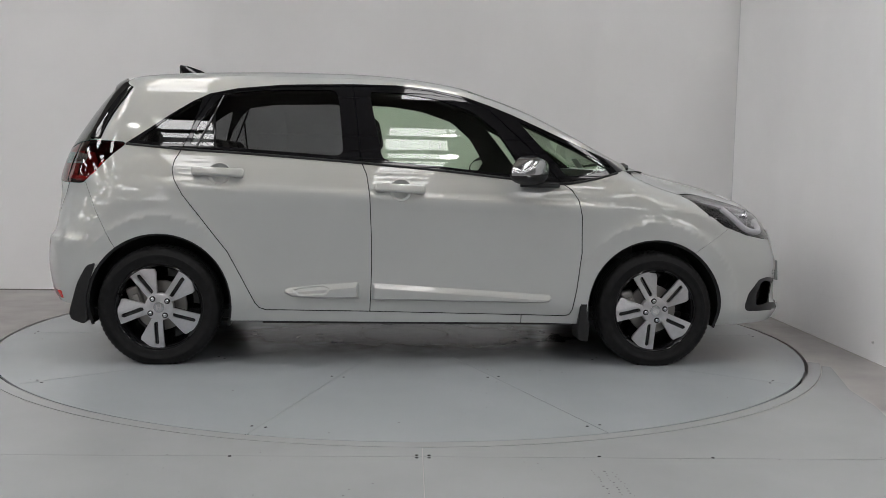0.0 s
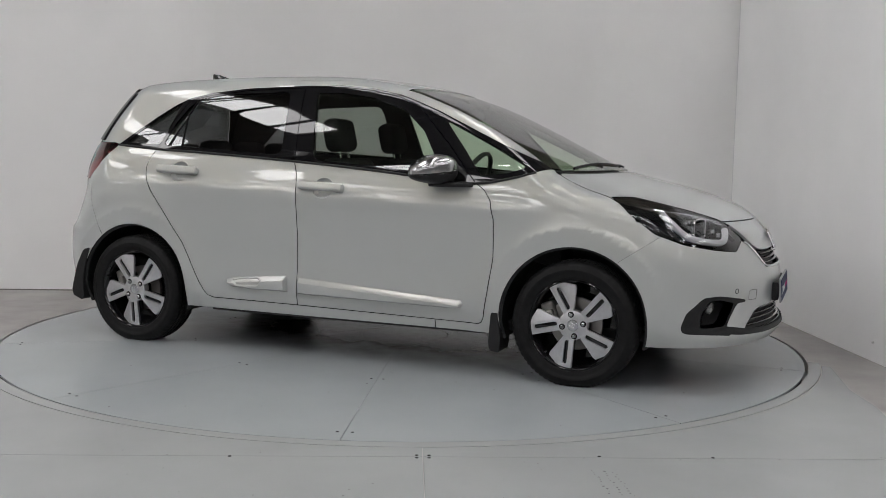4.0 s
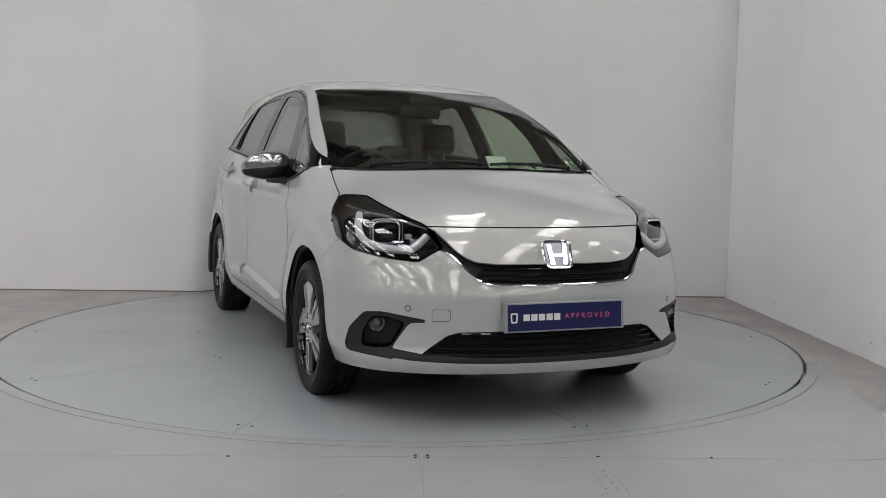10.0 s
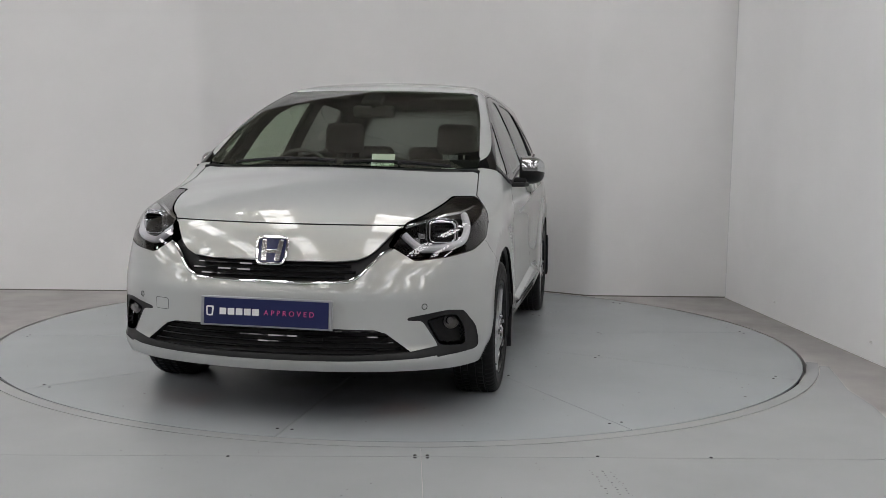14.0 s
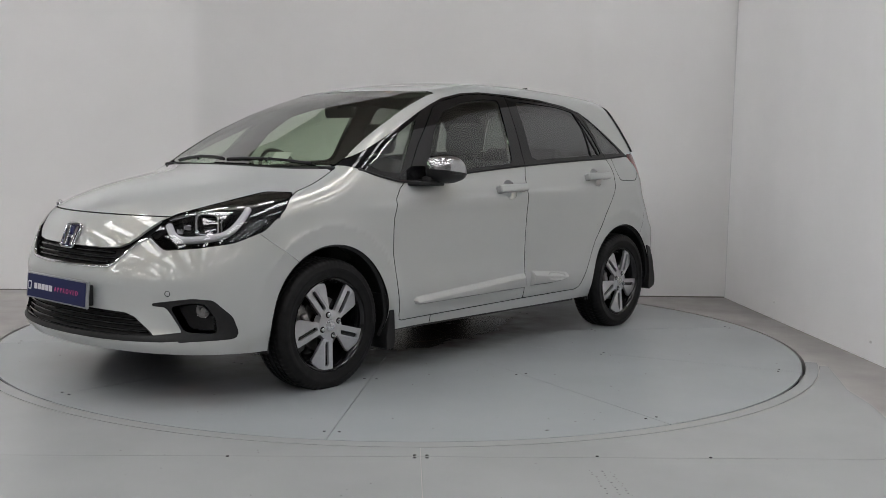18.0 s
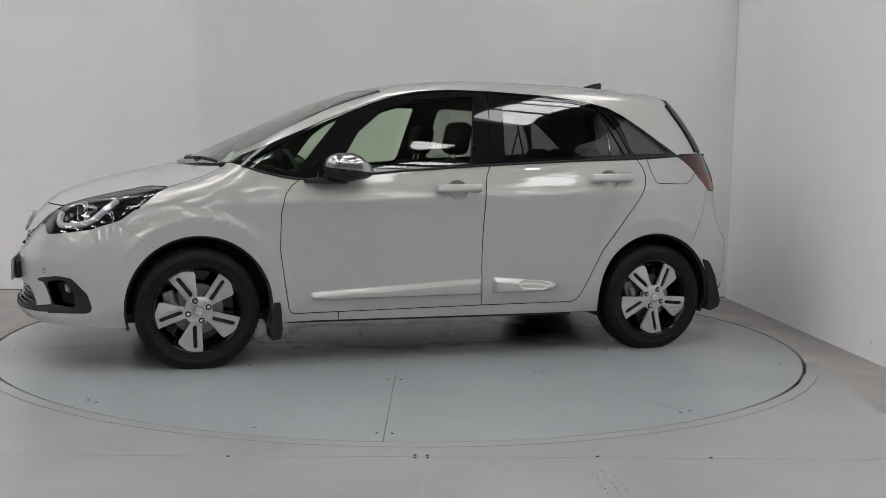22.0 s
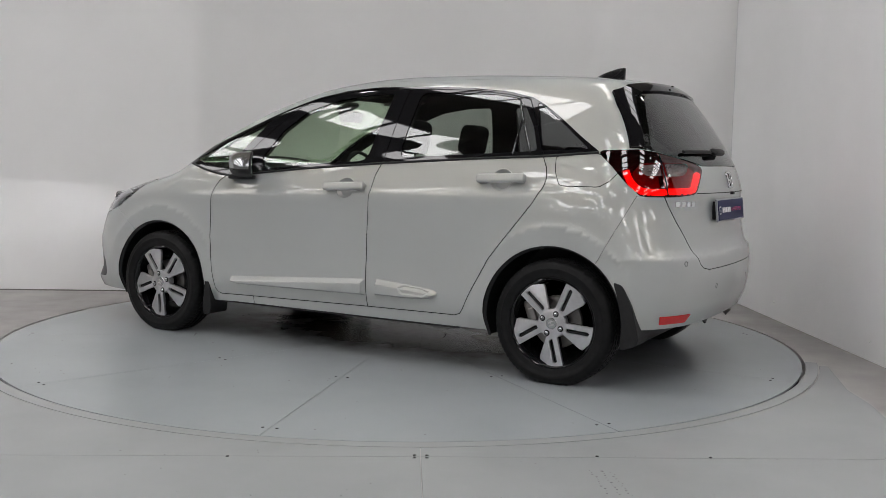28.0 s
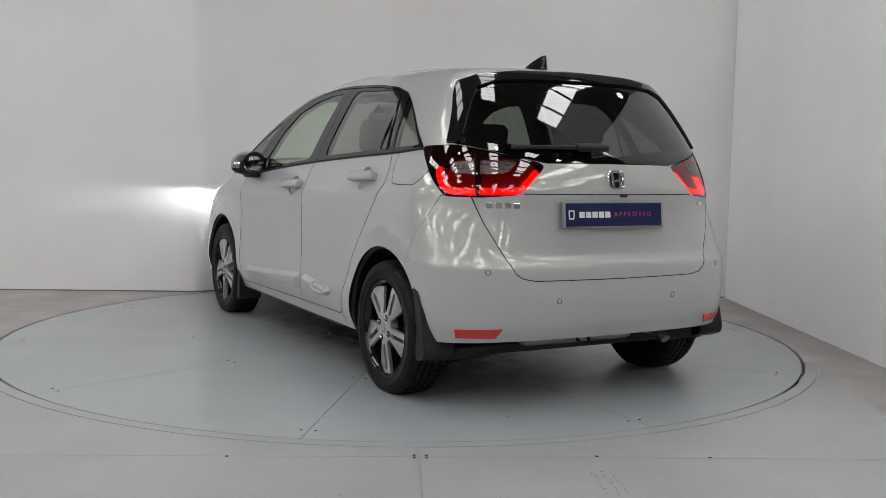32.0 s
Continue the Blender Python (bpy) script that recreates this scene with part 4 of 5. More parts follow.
    # parking sensors and tow-eye cover
    for x0, y, z in ((2.8, 0.607, 0.487), (-2.6, 0.634, 0.612), (-2.6, 0.315, 0.484)):
        p, n = on_skin((x0, side * y, z), (-1 if x0 > 0 else 1, 0, 0), 1.6)
        m = Matrix.Translation(p) @ n.to_track_quat("Z", "Y").to_matrix().to_4x4()
        bp = front_bumper if x0 > 0 else rear_bumper
        rim = part("sensor_ring", lathe([(0.0095, 0.0005), (0.0115, 0.0016), (0.013, 0.0)], 20, "z", m), BLACK, bp)
        part("parking_sensor", lathe([(0.0003, 0.002), (0.008, 0.0016), (0.0095, 0.0)], 20, "z", m), PAINT, bp, smooth=True)

# tow-eye cover: a thin square joint in the right half of the front bumper
pts = []
for y, z in rounded([(-0.521, 0.486), (-0.455, 0.486), (-0.455, 0.439), (-0.521, 0.439)], 3, 0.15):
    p, n = on_skin((2.8, y, z), (-1, 0, 0), 1.5)
    pts.append(p + n * 0.0002)
part("tow_cover_joint", tube(pts + [pts[0]], 0.0012, 6), BLACK, front_bumper)

# ---- grille bars, chrome strip ----
def front_line(y0, y1, z, depth, k=24):
    out = []
    for i in range(k + 1):
        y = y0 + (y1 - y0) * i / k
        p, n = on_skin((2.8, y, z), (-1, 0, 0), 1.6)
        out.append(p - Vector((depth, 0, 0)))
    return out


for z, w in ((0.388, 0.44), (0.365, 0.47), (0.342, 0.49), (0.318, 0.52), (0.296, 0.50)):
    part("grille_bar", tube(front_line(-w, w, z, 0.016), 0.0055, 6), BLACK_GLOSS, front_bumper)
for z, w in ((0.645, 0.32), (0.622, 0.34), (0.602, 0.30)):
    part("upper_grille_bar", tube(front_line(-w, w, z, 0.014), 0.006, 6), BLACK_GLOSS, front_bumper)
edge = [(-y, z) for y, z in ((0.47, 0.712), (0.44, 0.697), (0.40, 0.655), (0.365, 0.617), (0.335, 0.596), (0.29, 0.586), (0.15, 0.582))] + [(0, 0.581)]
edge += [(-y, z) for y, z in reversed(edge[:-1])]
part("chrome_strip", ribbon([on_skin((2.8, y, z), (-1, 0, 0), 1.6)[0] + Vector((0.003, 0, 0)) for y, z in edge], 0.0065), CHROME, front_bumper, "thin chrome grille strip", True)
for y in (-0.20, 0.20):
    part("grille_bracket", box(0.02, 0.03, 0.02, pose(2.145, y, 0.352), 0.003), BLACK, front_bumper)


# ---- badges, plates, lettering ----
def lettering(text, size, mat, parent, m, name="print"):
    cu = bpy.data.curves.new("text", "FONT")
    cu.body, cu.size, cu.align_x, cu.align_y, cu.extrude, cu.space_character = text, size, "LEFT", "CENTER", 0.0006, 1.62
    tmp = new("text", cu)
    me = bpy.data.meshes.new_from_object(tmp)
    bpy.data.objects.remove(tmp)
    me.transform(m)
    me.materials.clear()
    me.materials.append(mat)
    ob = new(name, me)
    ob.parent = parent
    return ob


def emblem(m, w, h, parent, ground):
    """A rounded chrome frame with two leaning bars."""
    out = rounded([(-w * 0.5, h * 0.5), (w * 0.5, h * 0.5), (w * 0.44, -h * 0.5), (-w * 0.44, -h * 0.5)], 5, 0.22)
    b = part("badge_ground", prism(out, 0.006, m), ground, parent)
    ring = tube([m @ Vector((u, v, 0.006)) for u, v in out + out[:2]], 0.006, 8)
    part("badge_frame", ring, CHROME, parent, "chrome badge frame", True)
    for s in (1, -1):
        part("badge_bar", prism([(s * w * 0.35, h * 0.40), (s * w * 0.20, h * 0.40), (s * w * 0.13, -h * 0.40), (s * w * 0.30, -h * 0.40)], 0.010, m, 0.0015), CHROME, parent)
    part("badge_bridge", prism([(-w * 0.16, h * 0.02), (w * 0.16, h * 0.02), (w * 0.15, -h * 0.10), (-w * 0.15, -h * 0.10)], 0.009, m, 0.001), CHROME, parent)


p, n = on_skin((2.8, 0, 0.694), (-1, 0, 0), 1.5)
BADGE_BLUE = plain("badge_blue", (0.012, 0.015, 0.06), 0.15, 0, 0.5)
emblem(pose(p.x - 0.002, 0, 0.699, 90 - 24, 0, 90), 0.130, 0.112, front_bumper, BADGE_BLUE)
p, n = on_skin((-2.8, 0, 1.0), (1, 0, 0), 1.5)
emblem(pose(p.x, 0.003, 1.0, 90 - 14, 0, -90), 0.084, 0.074, tailgate, BLACK_GLOSS)


def plate(m, w, h, name, label):
    """A dealer's plate: navy face, grey frame, print."""
    root = part(name, box(w, 0.010, h, m, 0.003), PLATE_EDGE, car, label)
    part("plate_face", box(w - 0.03, 0.004, h - 0.014, m @ pose(0, -0.006, 0), 0.001), NAVY, root, "navy plate face")
    f = m @ pose(0, -0.0095, 0, 90, 0, 0)
    part("print_mark", prism(rounded([(-w * 0.455, 0.020), (-w * 0.395, 0.020), (-w * 0.400, -0.020), (-w * 0.450, -0.020)], 3, 0.2), 0.001, f), INK_WHITE, root)
    part("print_mark", prism(rounded([(-w * 0.443, 0.014), (-w * 0.407, 0.014), (-w * 0.411, -0.014), (-w * 0.439, -0.014)], 3, 0.2), 0.001, f @ pose(0, 0, 0.0008)), NAVY, root)
    x = -w * 0.352
    for k in range(5):
        part("print_bar", box(w * 0.050, 0.001, 0.026, m @ pose(x + w * 0.027, -0.0095, 0)), INK_WHITE, root)
        x += w * 0.0625
    lettering("APPROVED", 0.029, INK_PINK, root, f @ pose(-w * 0.012, 0, 0.0005))
    return root


plate(pose(2.222, 0.004, 0.460, -4, 0, 90), 0.545, 0.118, "front_plate", "navy dealer plate in a grey frame")
plate(pose(-1.905, 0.022, 0.851, -6, 0, -90), 0.555, 0.114, "rear_plate", "navy dealer plate in a grey frame")
part("plate_bracket", box(0.03, 0.5, 0.09, pose(2.198, 0, 0.455), 0.004), BLACK, front_bumper)
part("plate_bracket", box(0.03, 0.5, 0.09, pose(-1.888, 0.02, 0.851), 0.004), BLACK, tailgate)
ln = [on_skin((-2.8, y, 0.938), (1, 0, 0), 1.6)[0] for y in np.linspace(-0.46, 0.46, 15)]
part("gate_joint", tube(ln, 0.0022, 6), DARK, tailgate)
part("camera_eye", box(0.02, 0.035, 0.016, pose(-1.902, -0.03, 0.934), 0.005), BLACK, tailgate)
for k in range(4):
    p, n = on_skin((-2.8, 0.598 - 0.036 * k, 0.888), (1, 0, 0), 1.6)
    a = math.degrees(math.atan2(n.y, -n.x))
    part("model_badge_bar", box(0.006, 0.028, 0.024, pose(*p, 0, 0, -a), 0.002), CHROME, tailgate)
for k in range(3):
    p, n = on_skin((-2.8, -0.535 - 0.020 * k, 0.893), (1, 0, 0), 1.6)
    a = math.degrees(math.atan2(n.y, -n.x))
    part("trim_badge_bar", box(0.005, 0.016, 0.018, pose(*p, 0, 0, -a), 0.001), CHROME, tailgate)

# ---- door furniture ----
MOULD_F = [(-0.188, 0.436), (0.744, 0.381), (0.756, 0.360), (0.744, 0.341), (0.700, 0.334), (-0.189, 0.345)]
MOULD_R = [(-0.636, 0.396), (-0.600, 0.412), (-0.466, 0.430), (-0.257, 0.441), (-0.251, 0.352), (-0.465, 0.350), (-0.600, 0.358), (-0.636, 0.378)]
MOULD_INSET = rounded([(-0.60, 0.395), (-0.55, 0.408), (-0.44, 0.418), (-0.40, 0.405), (-0.425, 0.374), (-0.56, 0.368)], 3, 0.2)
for side in (1, -1):
    for kind, sheet, line, hx, hz in (("front", doors_f, MOULD_F, -0.050, 0.914), ("rear", doors_r, MOULD_R, -0.975, 0.981)):
        door = DOORS[kind, side]
        m, _ = split(one_side(sheet, side), side_rule(line), 0.0, 0.005)
        for _ in range(2):
            m = refine(m, lambda p: np.zeros(len(p)), 0.007)
        # wedge section: a narrow top face, a broad face below it
        d = outline_distance(line)(m[0][:, 0], m[0][:, 2])
        up = np.interp(m[0][:, 0], (-0.64, -0.25, -0.19, 0.75), (0.404, 0.441, 0.436, 0.380)) - m[0][:, 2]
        rise = 0.024 * np.clip(-d / 0.012, 0, 1) * np.clip(up / 0.026, 0.0, 1)
        if kind == "rear":
            k = outline_distance(MOULD_INSET)(m[0][:, 0], m[0][:, 2])
            rise = rise - 0.008 * np.clip(-k / 0.006, 0, 1)
        me = mesh_of("side_moulding", m[0] + m[1] * (0.001 + rise)[:, None], m[2], PAINT, True)
        me.set_sharp_from_angle(angle=radians(22))
        mo = new("side_moulding", me)
        mo.parent = door
        mo["label"] = "body-coloured door moulding"
        p, n = on_skin((hx, side * 1.2, hz), (0, -side, 0), 0.8)
        fwd = Vector((1, 0, -0.035)).normalized()
        m4 = Matrix.Translation(p) @ Matrix((fwd, n.cross(fwd) * 1.0, n)).transposed().to_4x4()
        # grip, cup behind it
        up = -side
        part("door_handle", merge(box(0.262, 0.046, 0.026, m4 @ pose(0, 0.002 * up, 0.030), 0.0125, 5), box(0.052, 0.044, 0.036, m4 @ pose(-0.102, 0.002 * up, 0.014), 0.012, 4), box(0.052, 0.044, 0.036, m4 @ pose(0.102, 0.002 * up, 0.014), 0.012, 4)), PAINT, door, "body-coloured pull handle", True)
        part("handle_cup", lathe([(0.0605, 0.0004), (0.0585, 0.0016), (0.0555, 0.0004), (0.052, -0.008), (0.040, -0.020), (0.0005, -0.026)], 40, "z", m4 @ pose(0.004, 0, 0.0) @ Matrix.Diagonal((1.03, 1.0, 1, 1))), PAINT, door, "hollow behind the handle", True)
    # mirror: the housing runs from its pivot out and back, and folds on it
    hinge = Vector((0.594, side * 0.849, 1.024))
    place = pose(0.006, side * 0.036, 0, 0, 0, side * 128)
    ahead = -side
    bm = bmesh.new()
    bmesh.ops.create_uvsphere(bm, u_segments=48, v_segments=28, radius=1)
    for v in bm.verts:
        u, w, z = (math.copysign(abs(q) ** 0.72, q) for q in v.co)
        taper = 1 - 0.34 * step(-0.1, 1.05, u)
        v.co = Vector((u * 0.128, ahead * max(w * ahead, -0.42) * 0.092 * (1 - 0.22 * step(0.2, 1.0, u)), z * 0.074 * taper - 0.016 * step(0.2, 1.1, u) + 0.003 * (1 - u)))
    low = bm.copy()
    bmesh.ops.bisect_plane(bm, geom=bm.verts[:] + bm.edges[:] + bm.faces[:], plane_co=(0, 0, -0.010), plane_no=(0.10, 0, 1), clear_inner=True)
    bmesh.ops.bisect_plane(bm, geom=bm.verts[:] + bm.edges[:] + bm.faces[:], plane_co=(0, ahead * -0.022, 0), plane_no=(0, ahead, 0.1), clear_inner=True)
    bmesh.ops.transform(bm, matrix=place, verts=bm.verts)
    bmesh.ops.transform(low, matrix=place @ Matrix.Diagonal((0.985, 0.985, 0.985, 1)), verts=low.verts)
    mirror = part("door_mirror", low, BLACK, car, "black folding door mirror", True)
    mirror.location = hinge
    MIRRORS.append((mirror, hinge, side))
    part("mirror_cap", bm, CAP, mirror, "satin chrome mirror cap", True)
    part("mirror_glass", lathe([(0.0005, 0), (0.92, 0.0), (1.0, 0.003 * ahead)], 40, "y", place @ pose(-0.004, ahead * -0.0392, -0.002) @ Matrix.Diagonal((0.104, 1, 0.055, 1))), CHROME, mirror, "mirror glass")
    part("mirror_lamp", ribbon([place @ Vector((u, ahead * y, z)) for u, y, z in ((-0.06, 0.083, -0.014), (0.0, 0.086, -0.017), (0.06, 0.076, -0.021), (0.10, 0.052, -0.026))], 0.005), BLACK_GLOSS, mirror, "dark repeater strip", True)
    part("mirror_foot", merge(prism(rounded([(0.80, 0.80), (0.74, 0.875), (0.66, 0.895), (0.56, 0.87), (0.60, 0.79), (0.70, 0.775)], 3, 0.25), 0.022, pose(0, 0, 0.942) @ Matrix.Diagonal((1, side, 1, 1)), 0.006), box(0.09, 0.07, 0.05, pose(0.645, side * 0.845, 0.966), 0.014)), BLACK, DOORS["front", side], "black mirror foot", True)
    for line in (((-0.972, 1.388), (-1.03, 1.255), (-1.092, 1.118)), ((-1.012, 1.285), (-1.006, 1.20), (-1.0, 1.112))):
        ln = [on_skin((x, side * 1.2, z), (0, -side, 0), 0.8) for x, z in line]
        part("window_divider", ribbon([p - n * 0.001 for p, n in ln], 0.0055), BLACK_GLOSS, DOORS["rear", side], "black window divider", True)
    # black strip along the window sill
    sill = [(x, z - 0.004) for x, z in DLO[:10]]
    ln = [on_skin((x, side * 1.2, z), (0, -side, 0), 0.8) for x, z in sill[:9]]
    part("waist_strip", ribbon([p + n * 0.002 for p, n in ln], 0.0065), BLACK, car, "black waist strip", True)

# ---- wipers, fin, flaps, underside ----
def screen_point(x, y, lift):
    p, n = on_skin((x, y, 1.9), (0, 0, -1), 1.4)
    return p + n * lift


for a, b in (((1.222, -0.52), (1.322, 0.02)), ((1.330, 0.06), (1.205, 0.56))):
    ws = [screen_point(a[0] + (b[0] - a[0]) * t, a[1] + (b[1] - a[1]) * t, 0.001) for t in np.linspace(0, 1, 9)]
    part("wiper", merge(tube(ws, 0.007, 6), tube([ws[4] + Vector((0.03, 0.02, -0.01)), ws[4] + Vector((0, 0, 0.004)), ws[5]], 0.006, 6)), BLACK, car, "black wiper blade")
rw = []
for t in np.linspace(0, 1, 9):
    p, n = on_skin((-2.6, 0.48 - 0.45 * t, 1.128 + 0.004 * math.sin(t * 3.1)), (1, 0, 0), 1.4)
    rw.append(p + n * 0.016)
part("rear_wiper", merge(tube(rw, 0.009, 8), box(0.045, 0.17, 0.032, pose(*(rw[7] + Vector((-0.008, 0.02, 0.004))), 0, -25, 0), 0.016, 3)), BLACK, tailgate, "black rear wiper", True)
base, n = on_skin((-1.22, 0, 2.0), (0, 0, -1), 1.2)
fin = prism([(0.115, -0.012), (0.09, 0.008), (0.03, 0.036), (-0.04, 0.058), (-0.088, 0.064), (-0.085, 0.0), (-0.09, -0.012)], 0.036, pose(base.x, 0.018, base.z, 90, 0, 0), 0.008)
for v in fin.verts:
    v.co.y *= 1 - 0.75 * min(1, max(0, (v.co.z - base.z) / 0.064))
part("roof_fin", fin, BLACK_GLOSS, car, "gloss black shark-fin aerial", True)
part("washer_nozzle", box(0.012, 0.02, 0.008, pose(-1.60, 0.10, 1.478), 0.003), BLACK, tailgate)

for side in (1, -1):
    for hx in ARCHES:
        bm = bmesh.new()
        k = 40
        rows = []
        for y, r in ((0.835, ARCH_R + 0.002), (0.825, ARCH_R - 0.012), (0.81, ARCH_R - 0.008), (0.80, ARCH_R + 0.006), (0.50, ARCH_R + 0.006)):
            ring = []
            for i in range(k + 1):
                a = math.radians(-18 + 216 * i / k)
                x, z = hx + r * math.cos(a), HUB_Z + r * math.sin(a)
                yy = min(y, float(half_width(np.array(x), np.array(max(z, 0.22)))) - 0.004 - (0.835 - y) * 0.5) if y > 0.79 else y
                ring.append(bm.verts.new((x, side * yy, max(z, 0.20))))
            rows.append(ring)
        for r0, r1 in zip(rows, rows[1:]):
            for i in range(k):
                bm.faces.new((r0[i], r0[i + 1], r1[i + 1], r1[i]))
        bm.faces.new(rows[-1])
        part("arch_liner", bm, BLACK, car, "black wheel arch liner")
    for out, y0 in ((((0.968, 0.415), (0.928, 0.405), (0.906, 0.32), (0.896, 0.18), (0.905, 0.14), (0.955, 0.132), (0.962, 0.20), (0.942, 0.31)), 0.70), (((-1.578, 0.525), (-1.625, 0.510), (-1.672, 0.42), (-1.712, 0.27), (-1.700, 0.235), (-1.640, 0.212), (-1.622, 0.23), (-1.628, 0.34), (-1.606, 0.44)), 0.70)):
        part("mud_flap", prism(rounded(out, 2, 0.2), 0.148, pose(0, side * (y0 + (0.148 if side > 0 else 0)), 0, 90, 0, 0), 0.004), BLACK, car, "black mud flap")
    part("sill_strip", box(1.62, 0.02, 0.014, pose(0.06, side * 0.795, 0.222), 0.004), BLACK, car)
part("floor_pan", merge(box(3.35, 1.36, 0.05, pose(0.0, 0, 0.245), 0.01), box(0.42, 0.80, 0.04, pose(1.77, 0, 0.212), 0.012), box(0.75, 0.9, 0.16, pose(-0.75, 0, 0.24), 0.03), box(1.7, 0.10, 0.06, pose(-0.1, 0.12, 0.205), 0.02)), BLACK, car, "black underbody")
part("exhaust_box", merge(box(0.22, 0.62, 0.10, pose(-1.62, 0.05, 0.30), 0.03), tube([(-1.70, -0.35, 0.29), (-1.80, -0.37, 0.28), (-1.83, -0.37, 0.255)], 0.022, 12)), DISC, car, "steel exhaust silencer")
part("tow_hook", tube([(-1.80, 0.12, 0.33), (-1.815, 0.13, 0.285), (-1.82, 0.10, 0.262), (-1.82, 0.07, 0.275), (-1.80, 0.07, 0.33)], 0.008, 8), BLACK, car)


# ---- wheels ----
def spoke_outline():
    """Slotted bar, slot and swept wing of one spoke; outwards is down."""
    k = 0.00093
    bar = [(-46, 66), (-46, 231), (-40, 234), (10, 236), (16, 229), (14, 80), (26, 60)]
    slot = [(-12, 82), (-12, 200), (-20, 210), (-34, 203), (-34, 94), (-28, 82)]
    wing = [(-46.5, 66), (-68, 100), (-108, 160), (-112, 178), (-58, 225), (-46.5, 231)]
    return [[(-x * k, -y * k) for x, y in line] for line in (bar, slot, wing)]


def swept(wing, depth, m):
    """The wing of a spoke, falling away from the bar; its outer face is chamfered."""
    bm = bmesh.new()
    mx, my = sum(u for u, v in wing) / len(wing), sum(v for u, v in wing) / len(wing)
    rows = []
    for inset, z in ((0.955, 0.0), (1.0, 0.0022), (1.0, depth)):
        rows.append([bm.verts.new((mx + (u - mx) * inset if u > 0.05 else u, my + (v - my) * inset, z + 0.22 * max(0, u - 0.0432))) for u, v in wing])
    k = len(wing)
    for ra, rb in zip(rows, rows[1:]):
        for i in range(k):
            bm.faces.new((ra[i], ra[(i + 1) % k], rb[(i + 1) % k], rb[i]))
    bm.faces.new(rows[0])
    bm.faces.new(rows[-1][::-1])
    bmesh.ops.transform(bm, matrix=m, verts=bm.verts)
    return bm


def keyholed(arm, slot, depth, m):
    """A flat arm with a slot cut right through it."""
    bm = bmesh.new()
    tops = []
    for z in (0, depth):
        tops.append(([bm.verts.new((u, v, z)) for u, v in arm], [bm.verts.new((u, v, z)) for u, v in slot]))
    for i, (o, s) in enumerate(tops):
        es = [bm.edges.new((r[j], r[(j + 1) % len(r)])) for r in (o, s) for j in range(len(r))]
        bmesh.ops.triangle_fill(bm, use_beauty=True, edges=es)
    for ra, rb in zip(*tops):
        for j in range(len(ra)):
            q = (j + 1) % len(ra)
            bm.faces.new((ra[j], ra[q], rb[q], rb[j]))
    bmesh.ops.transform(bm, matrix=m, verts=bm.verts)
    return bm


def tyre():
    """Road tyre: sidewall steps, four grooves, notched shoulder blocks, flattened where it stands."""
    wallp = [(0.209, 0.074), (0.217, 0.086), (0.222, 0.0865), (0.226, 0.0915), (0.240, 0.0945), (0.252, 0.0955), (0.254, 0.0970), (0.268, 0.0975), (0.270, 0.0960), (0.286, 0.0945), (0.295, 0.0905), (0.302, 0.0835), (0.3075, 0.074)]
    prof = [(r, -y) for r, y in wallp]
    for y in (-0.050, -0.017, 0.017, 0.050):
        prof += [(0.3110, y - 0.0055), (0.303, y - 0.0045), (0.303, y + 0.0045), (0.3110, y + 0.0055)]
    prof += wallp[::-1]
    steps = 210
    bm = lathe(prof, steps)
    bm.verts.ensure_lookup_table()
    for r, (rad, y) in enumerate(prof):
        deep = 0.989 if rad > 0.2935 and abs(y) > 0.053 else 0.990 if rad > 0.308 else 1.0
        for i in range(steps):
            v = bm.verts[r * steps + i]
            if i % 3 == (0 if abs(y) > 0.053 else 1 if y > 0 else 2):
                v.co.x *= deep
                v.co.z *= deep
            v.co.z = max(v.co.z, -0.2975)
    return bm


